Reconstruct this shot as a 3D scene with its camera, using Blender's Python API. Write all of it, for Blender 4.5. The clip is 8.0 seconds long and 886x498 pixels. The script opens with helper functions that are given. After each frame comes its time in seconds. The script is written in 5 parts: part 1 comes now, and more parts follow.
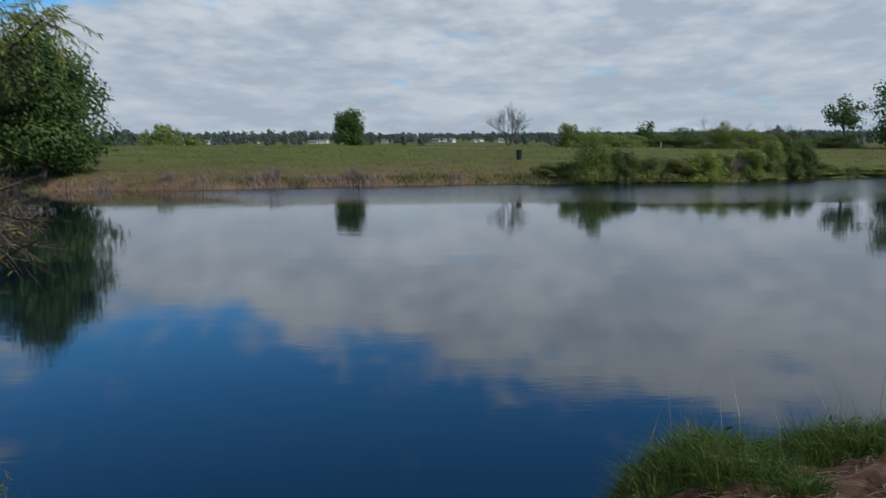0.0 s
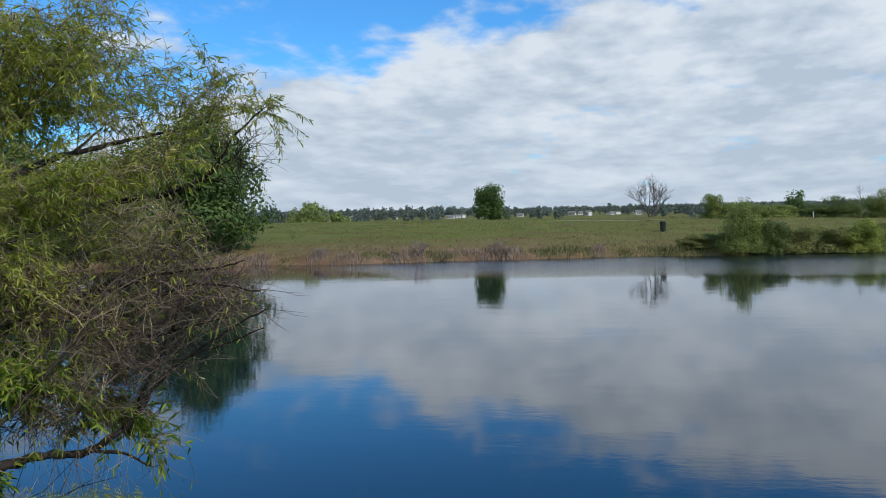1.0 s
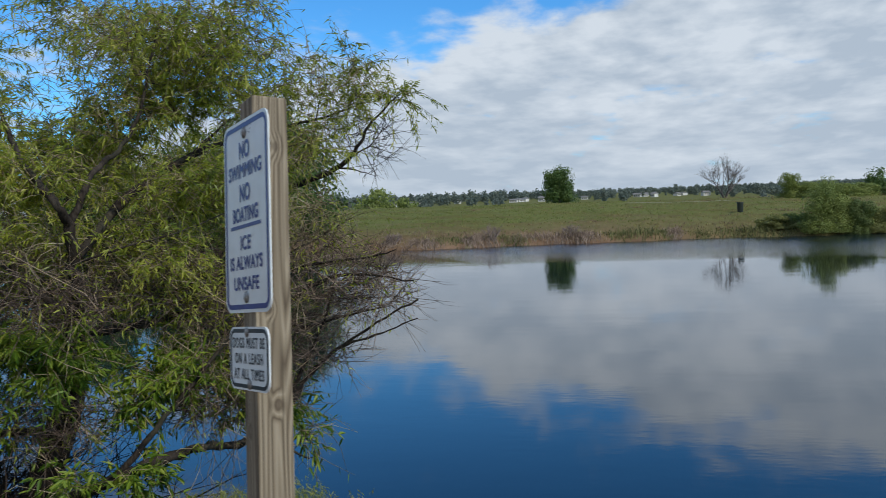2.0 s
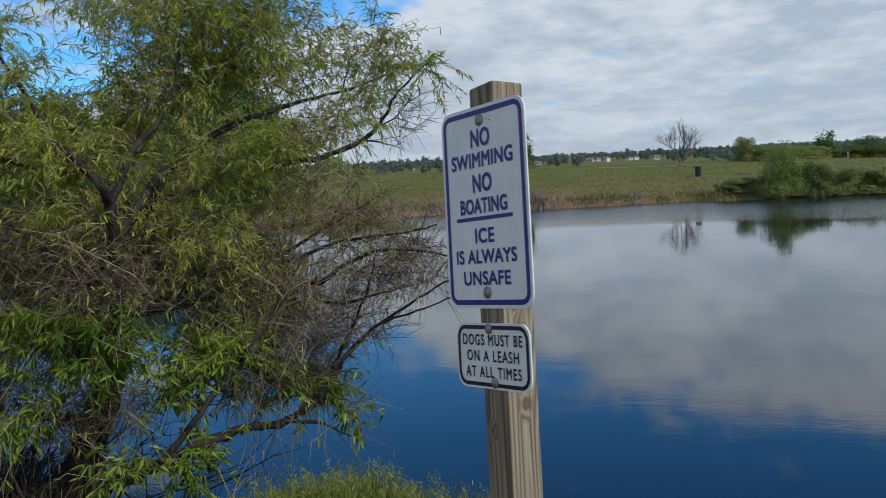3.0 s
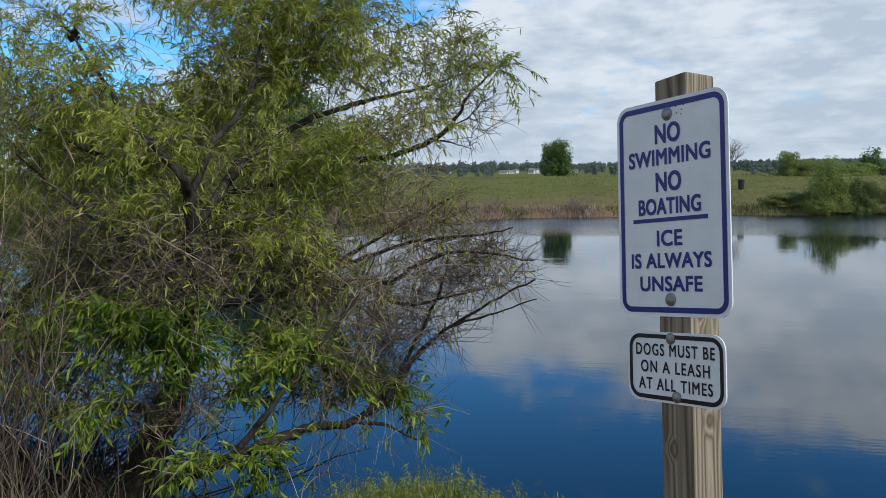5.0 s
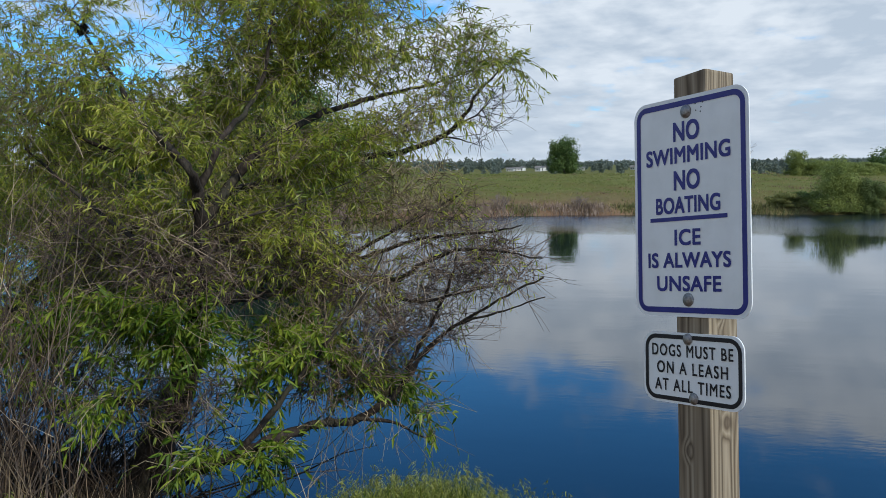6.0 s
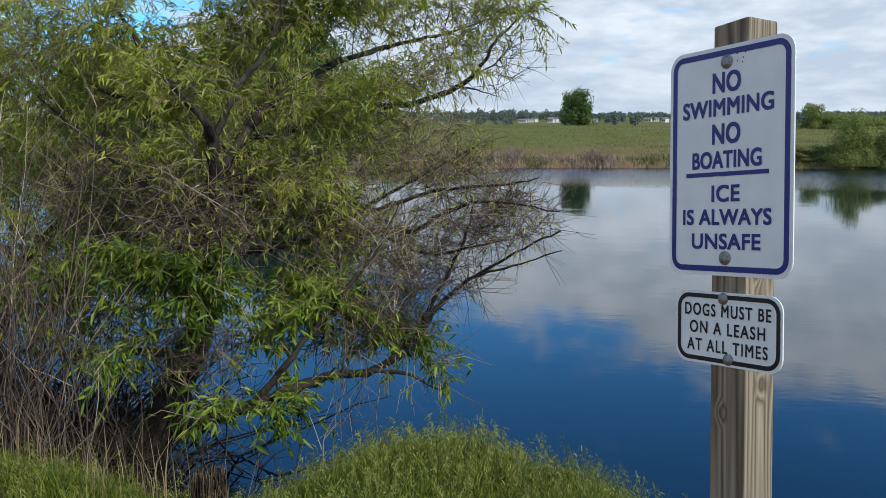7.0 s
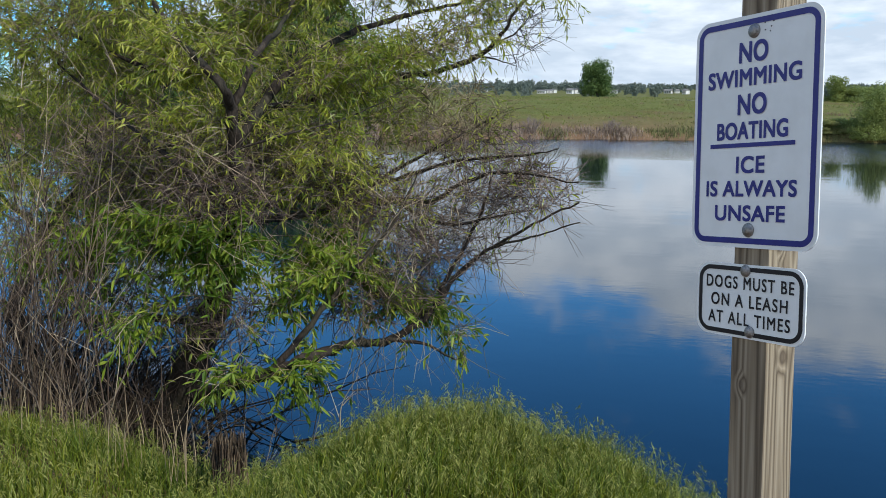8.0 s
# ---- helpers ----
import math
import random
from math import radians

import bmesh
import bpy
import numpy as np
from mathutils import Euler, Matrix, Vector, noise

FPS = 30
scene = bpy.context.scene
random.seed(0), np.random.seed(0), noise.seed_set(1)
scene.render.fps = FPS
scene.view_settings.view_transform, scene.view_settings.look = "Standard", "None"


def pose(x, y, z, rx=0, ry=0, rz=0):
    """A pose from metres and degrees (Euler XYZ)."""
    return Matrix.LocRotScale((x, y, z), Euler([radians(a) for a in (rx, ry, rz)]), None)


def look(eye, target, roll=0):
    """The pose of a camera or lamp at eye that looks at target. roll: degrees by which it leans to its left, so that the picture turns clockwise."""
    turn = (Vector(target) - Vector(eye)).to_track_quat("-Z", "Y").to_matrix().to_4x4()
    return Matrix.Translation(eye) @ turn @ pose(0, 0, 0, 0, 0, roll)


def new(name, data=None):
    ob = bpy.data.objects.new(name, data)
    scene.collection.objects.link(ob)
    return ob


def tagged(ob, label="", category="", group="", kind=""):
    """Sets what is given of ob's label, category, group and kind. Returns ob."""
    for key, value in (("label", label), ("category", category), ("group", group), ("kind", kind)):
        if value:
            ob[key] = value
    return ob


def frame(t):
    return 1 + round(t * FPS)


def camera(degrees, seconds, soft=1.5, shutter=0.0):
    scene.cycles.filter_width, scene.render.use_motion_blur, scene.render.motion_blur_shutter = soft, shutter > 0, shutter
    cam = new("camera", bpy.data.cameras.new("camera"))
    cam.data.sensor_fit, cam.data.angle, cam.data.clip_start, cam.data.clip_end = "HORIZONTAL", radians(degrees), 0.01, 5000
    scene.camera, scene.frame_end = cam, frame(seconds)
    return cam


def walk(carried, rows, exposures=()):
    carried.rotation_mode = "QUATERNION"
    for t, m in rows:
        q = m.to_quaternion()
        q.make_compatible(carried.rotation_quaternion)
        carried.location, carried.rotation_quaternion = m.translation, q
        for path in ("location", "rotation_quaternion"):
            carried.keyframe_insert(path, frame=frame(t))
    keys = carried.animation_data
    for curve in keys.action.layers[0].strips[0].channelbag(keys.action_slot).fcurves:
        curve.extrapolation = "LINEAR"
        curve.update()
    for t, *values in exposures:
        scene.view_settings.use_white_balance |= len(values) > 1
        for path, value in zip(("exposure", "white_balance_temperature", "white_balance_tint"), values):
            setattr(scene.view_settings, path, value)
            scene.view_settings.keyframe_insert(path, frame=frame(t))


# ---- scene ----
cam = camera(53.2, 8.0, soft=0.85, shutter=0.15)
PATH = [
    (0, (0.398, 0.189, 1.716), (0.386, 2.177, 1.492), -0.4),
    (0.5, (0.201, -0.178, 1.705), (-0.04, 1.807, 1.654), -1.1),
    (1, (-0.09, -0.054, 1.716), (-0.404, 1.921, 1.662), -1.2),
    (1.5, (-0.491, -0.015, 1.76), (-0.816, 1.957, 1.694), -1.7),
    (2, (-0.795, -0.022, 1.755), (-1.249, 1.924, 1.67), -2.1),
    (2.2, (-0.904, -0.031, 1.774), (-1.405, 1.903, 1.687), -2.5),
    (3.3, (-1.624, -0.088, 1.849), (-1.945, 1.878, 1.669), -2.7),
    (3.5, (-1.698, -0.094, 1.855), (-2.025, 1.872, 1.687), -2.7),
    (4, (-1.77, -0.059, 1.831), (-2.165, 1.898, 1.709), -2.2),
    (4.5, (-1.779, -0.021, 1.824), (-2.193, 1.93, 1.679), -1.2),
    (6, (-1.803, 0.009, 1.824), (-2.243, 1.953, 1.664), -0.4),
    (6.5, (-1.83, 0.048, 1.824), (-2.279, 1.987, 1.636), -0.3),
    (7, (-1.849, 0.054, 1.826), (-2.311, 1.981, 1.557), -0.0),
    (7.5, (-1.853, 0.063, 1.824), (-2.324, 1.982, 1.515), 0.4),
    (8, (-1.858, 0.053, 1.822), (-2.354, 1.962, 1.488), 0.4),
]
EXPOSURE = [(0.0, -0.35, 6250.0, 7.0), (0.5, -0.1, 6250.0, 7.0), (1.0, -0.02, 6250.0, 7.0), (2.0, -0.12, 6250.0, 7.0), (3.5, -0.17, 6250.0, 7.0), (4.5, -0.03, 6250.0, 7.0), (6.0, 0.06, 6250.0, 7.0), (7.0, 0.2, 6250.0, 7.0), (8.0, 0.4, 6250.0, 7.0)]
walk(cam, [(t, look(eye, target, roll)) for t, eye, target, roll in PATH], EXPOSURE)

# ---- light ----
SUN_AZ, SUN_EL = 118.0, 42.0          # degrees clockwise from straight ahead (+y), and up
world = bpy.data.worlds.new("sky")
scene.world = world
world.use_nodes = True
wn, wl = world.node_tree.nodes, world.node_tree.links
wn.clear()


def wmath(op, a, b=None, c=None, clamp=False):
    n = wn.new("ShaderNodeMath")
    n.operation, n.use_clamp = op, clamp
    for i, v in enumerate((a, b, c)):
        if v is None:
            continue
        if isinstance(v, (int, float)):
            n.inputs[i].default_value = v
        else:
            wl.new(v, n.inputs[i])
    return n.outputs[0]


sky = wn.new("ShaderNodeTexSky")
sky.sky_type, sky.sun_disc = "NISHITA", False
sky.sun_elevation, sky.sun_rotation = radians(SUN_EL), radians(SUN_AZ)
sky.air_density, sky.dust_density, sky.ozone_density = 1.0, 0.0, 1.2
coord = wn.new("ShaderNodeTexCoord")
sep = wn.new("ShaderNodeSeparateXYZ")
wl.new(coord.outputs["Generated"], sep.inputs[0])
up = wmath("ADD", wmath("MAXIMUM", sep.outputs[2], 0.0), 0.13)
cx, cy = wmath("DIVIDE", sep.outputs[0], up), wmath("DIVIDE", sep.outputs[1], up)
plane = wn.new("ShaderNodeCombineXYZ")
wl.new(cx, plane.inputs[0]), wl.new(cy, plane.inputs[1])


def wnoise(scale, detail, rough, offset, stretch=(1, 1, 1), warp=0.0):
    m = wn.new("ShaderNodeMapping")
    m.inputs["Location"].default_value, m.inputs["Scale"].default_value = offset, stretch
    wl.new(plane.outputs[0], m.inputs[0])
    n = wn.new("ShaderNodeTexNoise")
    n.inputs["Scale"].default_value, n.inputs["Detail"].default_value = scale, detail
    n.inputs["Roughness"].default_value, n.inputs["Distortion"].default_value = rough, warp
    wl.new(m.outputs[0], n.inputs[0])
    return n.outputs[0]


# a cloud sheet that thins out overhead and lies thick towards the horizon
bank = wmath("MULTIPLY_ADD", cx, 0.59, cy)
gap = wmath("ABSOLUTE", wmath("SUBTRACT", bank, 0.9))
bias = wmath("MINIMUM", wmath("MAXIMUM", wmath("MULTIPLY", wmath("SUBTRACT", gap, 1.62), 0.62), -0.19), 0.29)
bias = wmath("ADD", bias, wmath("MINIMUM", wmath("MAXIMUM", wmath("MULTIPLY", wmath("SUBTRACT", wmath("MULTIPLY", cx, -1.0), 0.75), 0.3), 0.0), 0.15))
puffs = wmath("MULTIPLY_ADD", wnoise(7.0, 5.0, 0.5, (2.1, 6.3, 5.0), (0.95, 0.68, 1.0), 0.0), 0.85, -0.425)
low_fade = wmath("MINIMUM", wmath("MULTIPLY", sep.outputs[2], 5.5), 1.0)
puffs = wmath("MULTIPLY", puffs, low_fade)
cover = wmath("ADD", wnoise(2.6, 7.0, 0.55, (4.3, 1.7, 0.0), (1.05, 0.75, 1.0), 0.2), bias)
cover = wmath("MULTIPLY_ADD", puffs, 0.5, cover)
alpha = wn.new("ShaderNodeMapRange")
alpha.interpolation_type = "SMOOTHSTEP"
wl.new(cover, alpha.inputs[0])
alpha.inputs[1].default_value, alpha.inputs[2].default_value = 0.41, 0.70
tone = wn.new("ShaderNodeValToRGB")
wl.new(wmath("ADD", wnoise(2.3, 4.0, 0.5, (9.1, 3.3, 2.0), (0.9, 0.6, 1.0), 0.2), wmath("MULTIPLY_ADD", puffs, 1.35, wmath("MULTIPLY_ADD", wmath("MINIMUM", wmath("MULTIPLY", sep.outputs[2], 6.0), 1.0), 0.13, -0.13))), tone.inputs[0])
tone.color_ramp.elements[0].position, tone.color_ramp.elements[0].color = 0.30, (0.49, 0.56, 0.66, 1)
tone.color_ramp.elements[1].position, tone.color_ramp.elements[1].color = 0.68, (0.73, 0.775, 0.845, 1)
scaled = wn.new("ShaderNodeVectorMath")
scaled.operation = "MULTIPLY"
scaled.inputs[1].default_value = (0.048, 0.110, 0.168)
wl.new(sky.outputs[0], scaled.inputs[0])
mixed = wn.new("ShaderNodeMix")
mixed.data_type = "RGBA"
wl.new(alpha.outputs[0], mixed.inputs["Factor"])
wl.new(scaled.outputs[0], mixed.inputs[6]), wl.new(tone.outputs[0], mixed.inputs[7])
back = wn.new("ShaderNodeBackground")
back.inputs["Strength"].default_value = 1.0
wl.new(mixed.outputs[2], back.inputs[0])
wout = wn.new("ShaderNodeOutputWorld")
wl.new(back.outputs[0], wout.inputs[0])

sun = new("sun", bpy.data.lights.new("sun", "SUN"))
sun.data.energy, sun.data.angle, sun.data.color = 3.6, radians(4.0), (1.0, 0.93, 0.80)
a, e = radians(SUN_AZ), radians(SUN_EL)
sun.matrix_world = look((0, 0, 30), Vector((0, 0, 30)) - Vector((math.sin(a) * math.cos(e), math.cos(a) * math.cos(e), math.sin(e))))

# ---- materials ----
def stops(ramp, cols):
    el = ramp.color_ramp.elements
    while len(el) < len(cols):
        el.new(0.5)
    for k, (p, c) in zip(el, cols):
        k.position, k.color = p, (*c, 1)


def surface(name, cols, scale=8.0, rough=0.7, bump=0.2, bscale=None, stretch=(1, 1, 1), detail=6.0, metal=0.0, island=0.0, thin=0.0, spec=0.3, patch=0.0, pscale=0.3, patch_col=(0.1, 0.08, 0.05)):
    """A surface of noise-mixed colours with relief; island: how far the tone shifts from leaf to leaf; thin: light let through; patch: larger stains."""
    m = bpy.data.materials.new(name)
    m.use_nodes = True
    n, l = m.node_tree.nodes, m.node_tree.links
    b = n["Principled BSDF"]
    b.inputs["Roughness"].default_value, b.inputs["Metallic"].default_value, b.inputs["Specular IOR Level"].default_value = rough, metal, spec
    tc, mp, nz, rp = n.new("ShaderNodeTexCoord"), n.new("ShaderNodeMapping"), n.new("ShaderNodeTexNoise"), n.new("ShaderNodeValToRGB")
    l.new(tc.outputs["Object"], mp.inputs[0]), l.new(mp.outputs[0], nz.inputs[0])
    mp.inputs["Scale"].default_value = stretch
    nz.inputs["Scale"].default_value, nz.inputs["Detail"].default_value, nz.inputs["Roughness"].default_value = scale, detail, 0.62
    stops(rp, cols)
    fac = nz.outputs[0]
    if island:
        g, ma = n.new("ShaderNodeNewGeometry"), n.new("ShaderNodeMath")
        ma.operation = "MULTIPLY_ADD"
        ma.inputs[1].default_value, ma.inputs[2].default_value = island, -island / 2
        ad = n.new("ShaderNodeMath")
        l.new(g.outputs["Random Per Island"], ma.inputs[0]), l.new(ma.outputs[0], ad.inputs[0]), l.new(nz.outputs[0], ad.inputs[1])
        fac = ad.outputs[0]
    l.new(fac, rp.inputs[0])
    col = rp.outputs[0]
    if patch:
        pz, pm, mx = n.new("ShaderNodeTexNoise"), n.new("ShaderNodeMapRange"), n.new("ShaderNodeMix")
        mx.data_type = "RGBA"
        pz.inputs["Scale"].default_value, pz.inputs["Detail"].default_value = pscale, 5.0
        l.new(tc.outputs["Object"], pz.inputs[0]), l.new(pz.outputs[0], pm.inputs[0])
        pm.inputs[1].default_value, pm.inputs[2].default_value, pm.inputs[4].default_value = 0.46, 0.66, patch
        l.new(pm.outputs[0], mx.inputs["Factor"]), l.new(col, mx.inputs[6])
        mx.inputs[7].default_value = (*patch_col, 1)
        col = mx.outputs[2]
    l.new(col, b.inputs["Base Color"])
    if bump:
        bz, bp = n.new("ShaderNodeTexNoise"), n.new("ShaderNodeBump")
        bz.inputs["Scale"].default_value, bz.inputs["Detail"].default_value = bscale or scale * 3, 5.0
        bp.inputs["Strength"].default_value, bp.inputs["Distance"].default_value = bump, 0.02
        l.new(mp.outputs[0], bz.inputs[0]), l.new(bz.outputs[0], bp.inputs["Height"]), l.new(bp.outputs[0], b.inputs["Normal"])
    if thin:
        tr, ms = n.new("ShaderNodeBsdfTranslucent"), n.new("ShaderNodeMixShader")
        ms.inputs[0].default_value = thin
        l.new(col, tr.inputs[0]), l.new(b.outputs[0], ms.inputs[1]), l.new(tr.outputs[0], ms.inputs[2])
        l.new(ms.outputs[0], n["Material Output"].inputs[0])
    return m


M = {}
M["willow_leaf"] = surface("willow leaf", [(0.22, (0.135, 0.19, 0.020)), (0.45, (0.27, 0.32, 0.034)), (0.62, (0.385, 0.41, 0.052)), (0.85, (0.54, 0.52, 0.11))], 1.1, 0.4, 0, island=0.5, thin=0.5, spec=0.45)
# fresher green low in the crown, its tone set to offset the shade there
M["young_leaf"] = surface("young willow leaf, tone set for shade", [(0.22, (0.07, 0.135, 0.012)), (0.5, (0.155, 0.24, 0.022)), (0.8, (0.31, 0.37, 0.045))], 1.6, 0.45, 0, island=0.6, thin=0.45, spec=0.3)
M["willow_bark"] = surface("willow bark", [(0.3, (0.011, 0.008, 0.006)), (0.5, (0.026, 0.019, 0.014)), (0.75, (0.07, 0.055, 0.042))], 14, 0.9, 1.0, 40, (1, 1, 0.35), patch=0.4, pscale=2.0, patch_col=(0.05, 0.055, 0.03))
M["twig"] = surface("willow twig", [(0.3, (0.12, 0.095, 0.05)), (0.6, (0.24, 0.195, 0.11)), (0.8, (0.38, 0.32, 0.20))], 3, 0.8, 0.0, island=0.5)
M["dead_twig"] = surface("dead twig", [(0.3, (0.055, 0.037, 0.027)), (0.6, (0.135, 0.098, 0.073)), (0.9, (0.32, 0.25, 0.185))], 3, 0.85, 0.0, island=0.6)
M["dry_shoot"] = surface("dry pale shoot", [(0.3, (0.18, 0.13, 0.08)), (0.7, (0.44, 0.35, 0.235))], 3, 0.8, 0.0, island=0.6)
M["red_stem"] = surface("russet stem", [(0.25, (0.04, 0.027, 0.019)), (0.55, (0.095, 0.068, 0.049)), (0.85, (0.23, 0.18, 0.135))], 2, 0.8, 0.0, island=0.6)
M["grass"] = surface("bank grass", [(0.2, (0.042, 0.078, 0.006)), (0.5, (0.105, 0.145, 0.010)), (0.8, (0.225, 0.235, 0.025))], 1.5, 0.6, 0, island=0.5, thin=0.3)
# darker than the other grass: shade on this bank is put into its green
M["lush_shade_grass"] = surface("lush grass, shade in its colour", [(0.2, (0.035, 0.07, 0.010)), (0.5, (0.075, 0.115, 0.016)), (0.85, (0.15, 0.18, 0.035))], 2.2, 0.6, 0, island=0.4, thin=0.3)
M["seed_head"] = surface("grass seed head", [(0.2, (0.13, 0.16, 0.025)), (0.8, (0.29, 0.295, 0.08))], 2, 0.7, 0, island=0.6, thin=0.25)
M["dry_grass"] = surface("dry grass", [(0.2, (0.17, 0.12, 0.07)), (0.8, (0.40, 0.32, 0.20))], 2, 0.8, 0, island=0.6, thin=0.15)
M["reed_pink"] = surface("dead reed", [(0.2, (0.19, 0.14, 0.105)), (0.8, (0.34, 0.26, 0.20))], 0.8, 0.85, 0, island=0.5)
M["reed_green"] = surface("shore sedge", [(0.2, (0.08, 0.09, 0.03)), (0.8, (0.20, 0.20, 0.075))], 0.8, 0.8, 0, island=0.5)
M["leaf_dark"] = surface("dark foliage", [(0.2, (0.055, 0.10, 0.026)), (0.5, (0.10, 0.162, 0.042)), (0.8, (0.155, 0.22, 0.06))], 0.6, 0.6, 0, island=0.3, thin=0.42)
M["leaf_mid"] = surface("shrub foliage", [(0.2, (0.17, 0.215, 0.06)), (0.5, (0.245, 0.295, 0.08)), (0.8, (0.32, 0.365, 0.11))], 0.5, 0.6, 0, island=0.25, thin=0.5)
M["leaf_lime"] = surface("yellow-green foliage", [(0.2, (0.19, 0.235, 0.05)), (0.5, (0.29, 0.335, 0.07)), (0.8, (0.39, 0.42, 0.10))], 0.5, 0.6, 0, island=0.25, thin=0.5)
# distance haze is mixed into this pale leaf colour
M["leaf_far_hazed"] = surface("far woodland with haze tint", [(0.2, (0.155, 0.19, 0.155)), (0.5, (0.19, 0.225, 0.185)), (0.8, (0.225, 0.255, 0.215))], 0.02, 0.9, 0, island=0.1, thin=0.45)
M["bare_wood"] = surface("bare branches", [(0.3, (0.07, 0.06, 0.055)), (0.7, (0.17, 0.15, 0.135))], 2, 0.9, 0)
M["steel"] = surface("galvanised steel", [(0.3, (0.22, 0.21, 0.19)), (0.7, (0.42, 0.40, 0.37))], 120, 0.5, 0.3, metal=0.8)
M["sign_white"] = surface("white sign sheeting", [(0.3, (0.67, 0.70, 0.69)), (0.6, (0.75, 0.78, 0.77))], 7, 0.38, 0.02, patch=0.25, pscale=18, patch_col=(0.60, 0.62, 0.60))
M["sign_blue"] = surface("blue sign ink", [(0.3, (0.020, 0.026, 0.16)), (0.7, (0.030, 0.036, 0.22))], 20, 0.35, 0.0)
M["sign_black"] = surface("black sign ink", [(0.3, (0.010, 0.011, 0.013)), (0.7, (0.02, 0.02, 0.022))], 20, 0.4, 0.0)
M["bin_green"] = surface("dark green bin paint", [(0.3, (0.012, 0.018, 0.014)), (0.7, (0.025, 0.032, 0.025))], 9, 0.5, 0.1)
M["white_paint"] = surface("white paint", [(0.3, (0.66, 0.66, 0.64)), (0.7, (0.78, 0.78, 0.76))], 5, 0.6, 0.05)
M["house_wall"] = surface("pale house wall", [(0.3, (0.50, 0.49, 0.46)), (0.7, (0.66, 0.65, 0.62))], 0.4, 0.8, 0.05)
M["house_roof"] = surface("grey shingle roof", [(0.3, (0.13, 0.125, 0.12)), (0.7, (0.24, 0.23, 0.22))], 0.8, 0.85, 0.1)
M["glass_dark"] = surface("window glass", [(0.3, (0.02, 0.025, 0.03)), (0.7, (0.03, 0.035, 0.04))], 1, 0.1, 0.0, spec=0.5)
M["gravel"] = surface("pale gravel path", [(0.3, (0.22, 0.21, 0.12)), (0.7, (0.30, 0.28, 0.17))], 6, 0.9, 0.3)
M["stone"] = surface("pale stone", [(0.3, (0.25, 0.22, 0.19)), (0.7, (0.42, 0.38, 0.33))], 14, 0.85, 0.4)


def wood_post_material():
    """Weathered softwood with flowing grain along its length."""
    m = bpy.data.materials.new("weathered post wood")
    m.use_nodes = True
    n, l = m.node_tree.nodes, m.node_tree.links
    b = n["Principled BSDF"]
    b.inputs["Roughness"].default_value = 0.85
    tc, mp, nz = n.new("ShaderNodeTexCoord"), n.new("ShaderNodeMapping"), n.new("ShaderNodeTexNoise")
    mp.inputs["Scale"].default_value = (1.0, 1.0, 0.05)
    nz.inputs["Scale"].default_value, nz.inputs["Detail"].default_value, nz.inputs["Distortion"].default_value = 13.0, 1.5, 0.35
    l.new(tc.outputs["Object"], mp.inputs[0]), l.new(mp.outputs[0], nz.inputs[0])
    rings, frac = n.new("ShaderNodeMath"), n.new("ShaderNodeMath")
    rings.operation, rings.inputs[1].default_value = "MULTIPLY", 17.0
    frac.operation, frac.inputs[1].default_value = "PINGPONG", 0.5
    # knots: the rings bow round a few dark hearts
    flow, hearts = nz.outputs[0], None
    for at, size in (((0.043, 0.012, 1.93), 0.026), ((0.043, -0.008, 1.55), 0.020), ((0.043, 0.004, 1.33), 0.026), ((-0.016, -0.043, 1.27), 0.020)):
        vd, ex, ad, ht = n.new("ShaderNodeVectorMath"), n.new("ShaderNodeMapRange"), n.new("ShaderNodeMath"), n.new("ShaderNodeMapRange")
        sq = n.new("ShaderNodeMapping")
        sq.inputs["Scale"].default_value = (1, 1, 0.55)
        vd.operation, vd.inputs[1].default_value = "DISTANCE", (at[0], at[1], at[2] * 0.55)
        l.new(tc.outputs["Object"], sq.inputs[0]), l.new(sq.outputs[0], vd.inputs[0])
        ex.interpolation_type = "SMOOTHSTEP"
        ex.inputs[1].default_value, ex.inputs[2].default_value, ex.inputs[3].default_value, ex.inputs[4].default_value = 0.0, size, 0.09, 0.0
        ad.operation = "ADD"
        l.new(vd.outputs["Value"], ex.inputs[0]), l.new(flow, ad.inputs[0]), l.new(ex.outputs[0], ad.inputs[1])
        flow = ad.outputs[0]
        ht.inputs[1].default_value, ht.inputs[2].default_value, ht.inputs[3].default_value, ht.inputs[4].default_value = size * 0.18, size * 0.34, 0.6, 0.0
        l.new(vd.outputs["Value"], ht.inputs[0])
        if hearts is None:
            hearts = ht.outputs[0]
        else:
            mxx = n.new("ShaderNodeMath")
            mxx.operation = "MAXIMUM"
            l.new(hearts, mxx.inputs[0]), l.new(ht.outputs[0], mxx.inputs[1])
            hearts = mxx.outputs[0]
    l.new(flow, rings.inputs[0]), l.new(rings.outputs[0], frac.inputs[0])
    rp = n.new("ShaderNodeValToRGB")
    stops(rp, [(0.0, (0.105, 0.078, 0.048)), (0.2, (0.20, 0.158, 0.102)), (0.5, (0.31, 0.258, 0.178))])
    l.new(frac.outputs[0], rp.inputs[0])
    fib, fm, mx = n.new("ShaderNodeTexNoise"), n.new("ShaderNodeMapping"), n.new("ShaderNodeMix")
    fm.inputs["Scale"].default_value = (1, 1, 0.012)
    fib.inputs["Scale"].default_value, fib.inputs["Detail"].default_value = 160.0, 4.0
    l.new(tc.outputs["Object"], fm.inputs[0]), l.new(fm.outputs[0], fib.inputs[0])
    mx.data_type, mx.blend_type = "RGBA", "MULTIPLY"
    mx.inputs["Factor"].default_value = 0.55
    l.new(rp.outputs[0], mx.inputs[6])
    fr = n.new("ShaderNodeValToRGB")
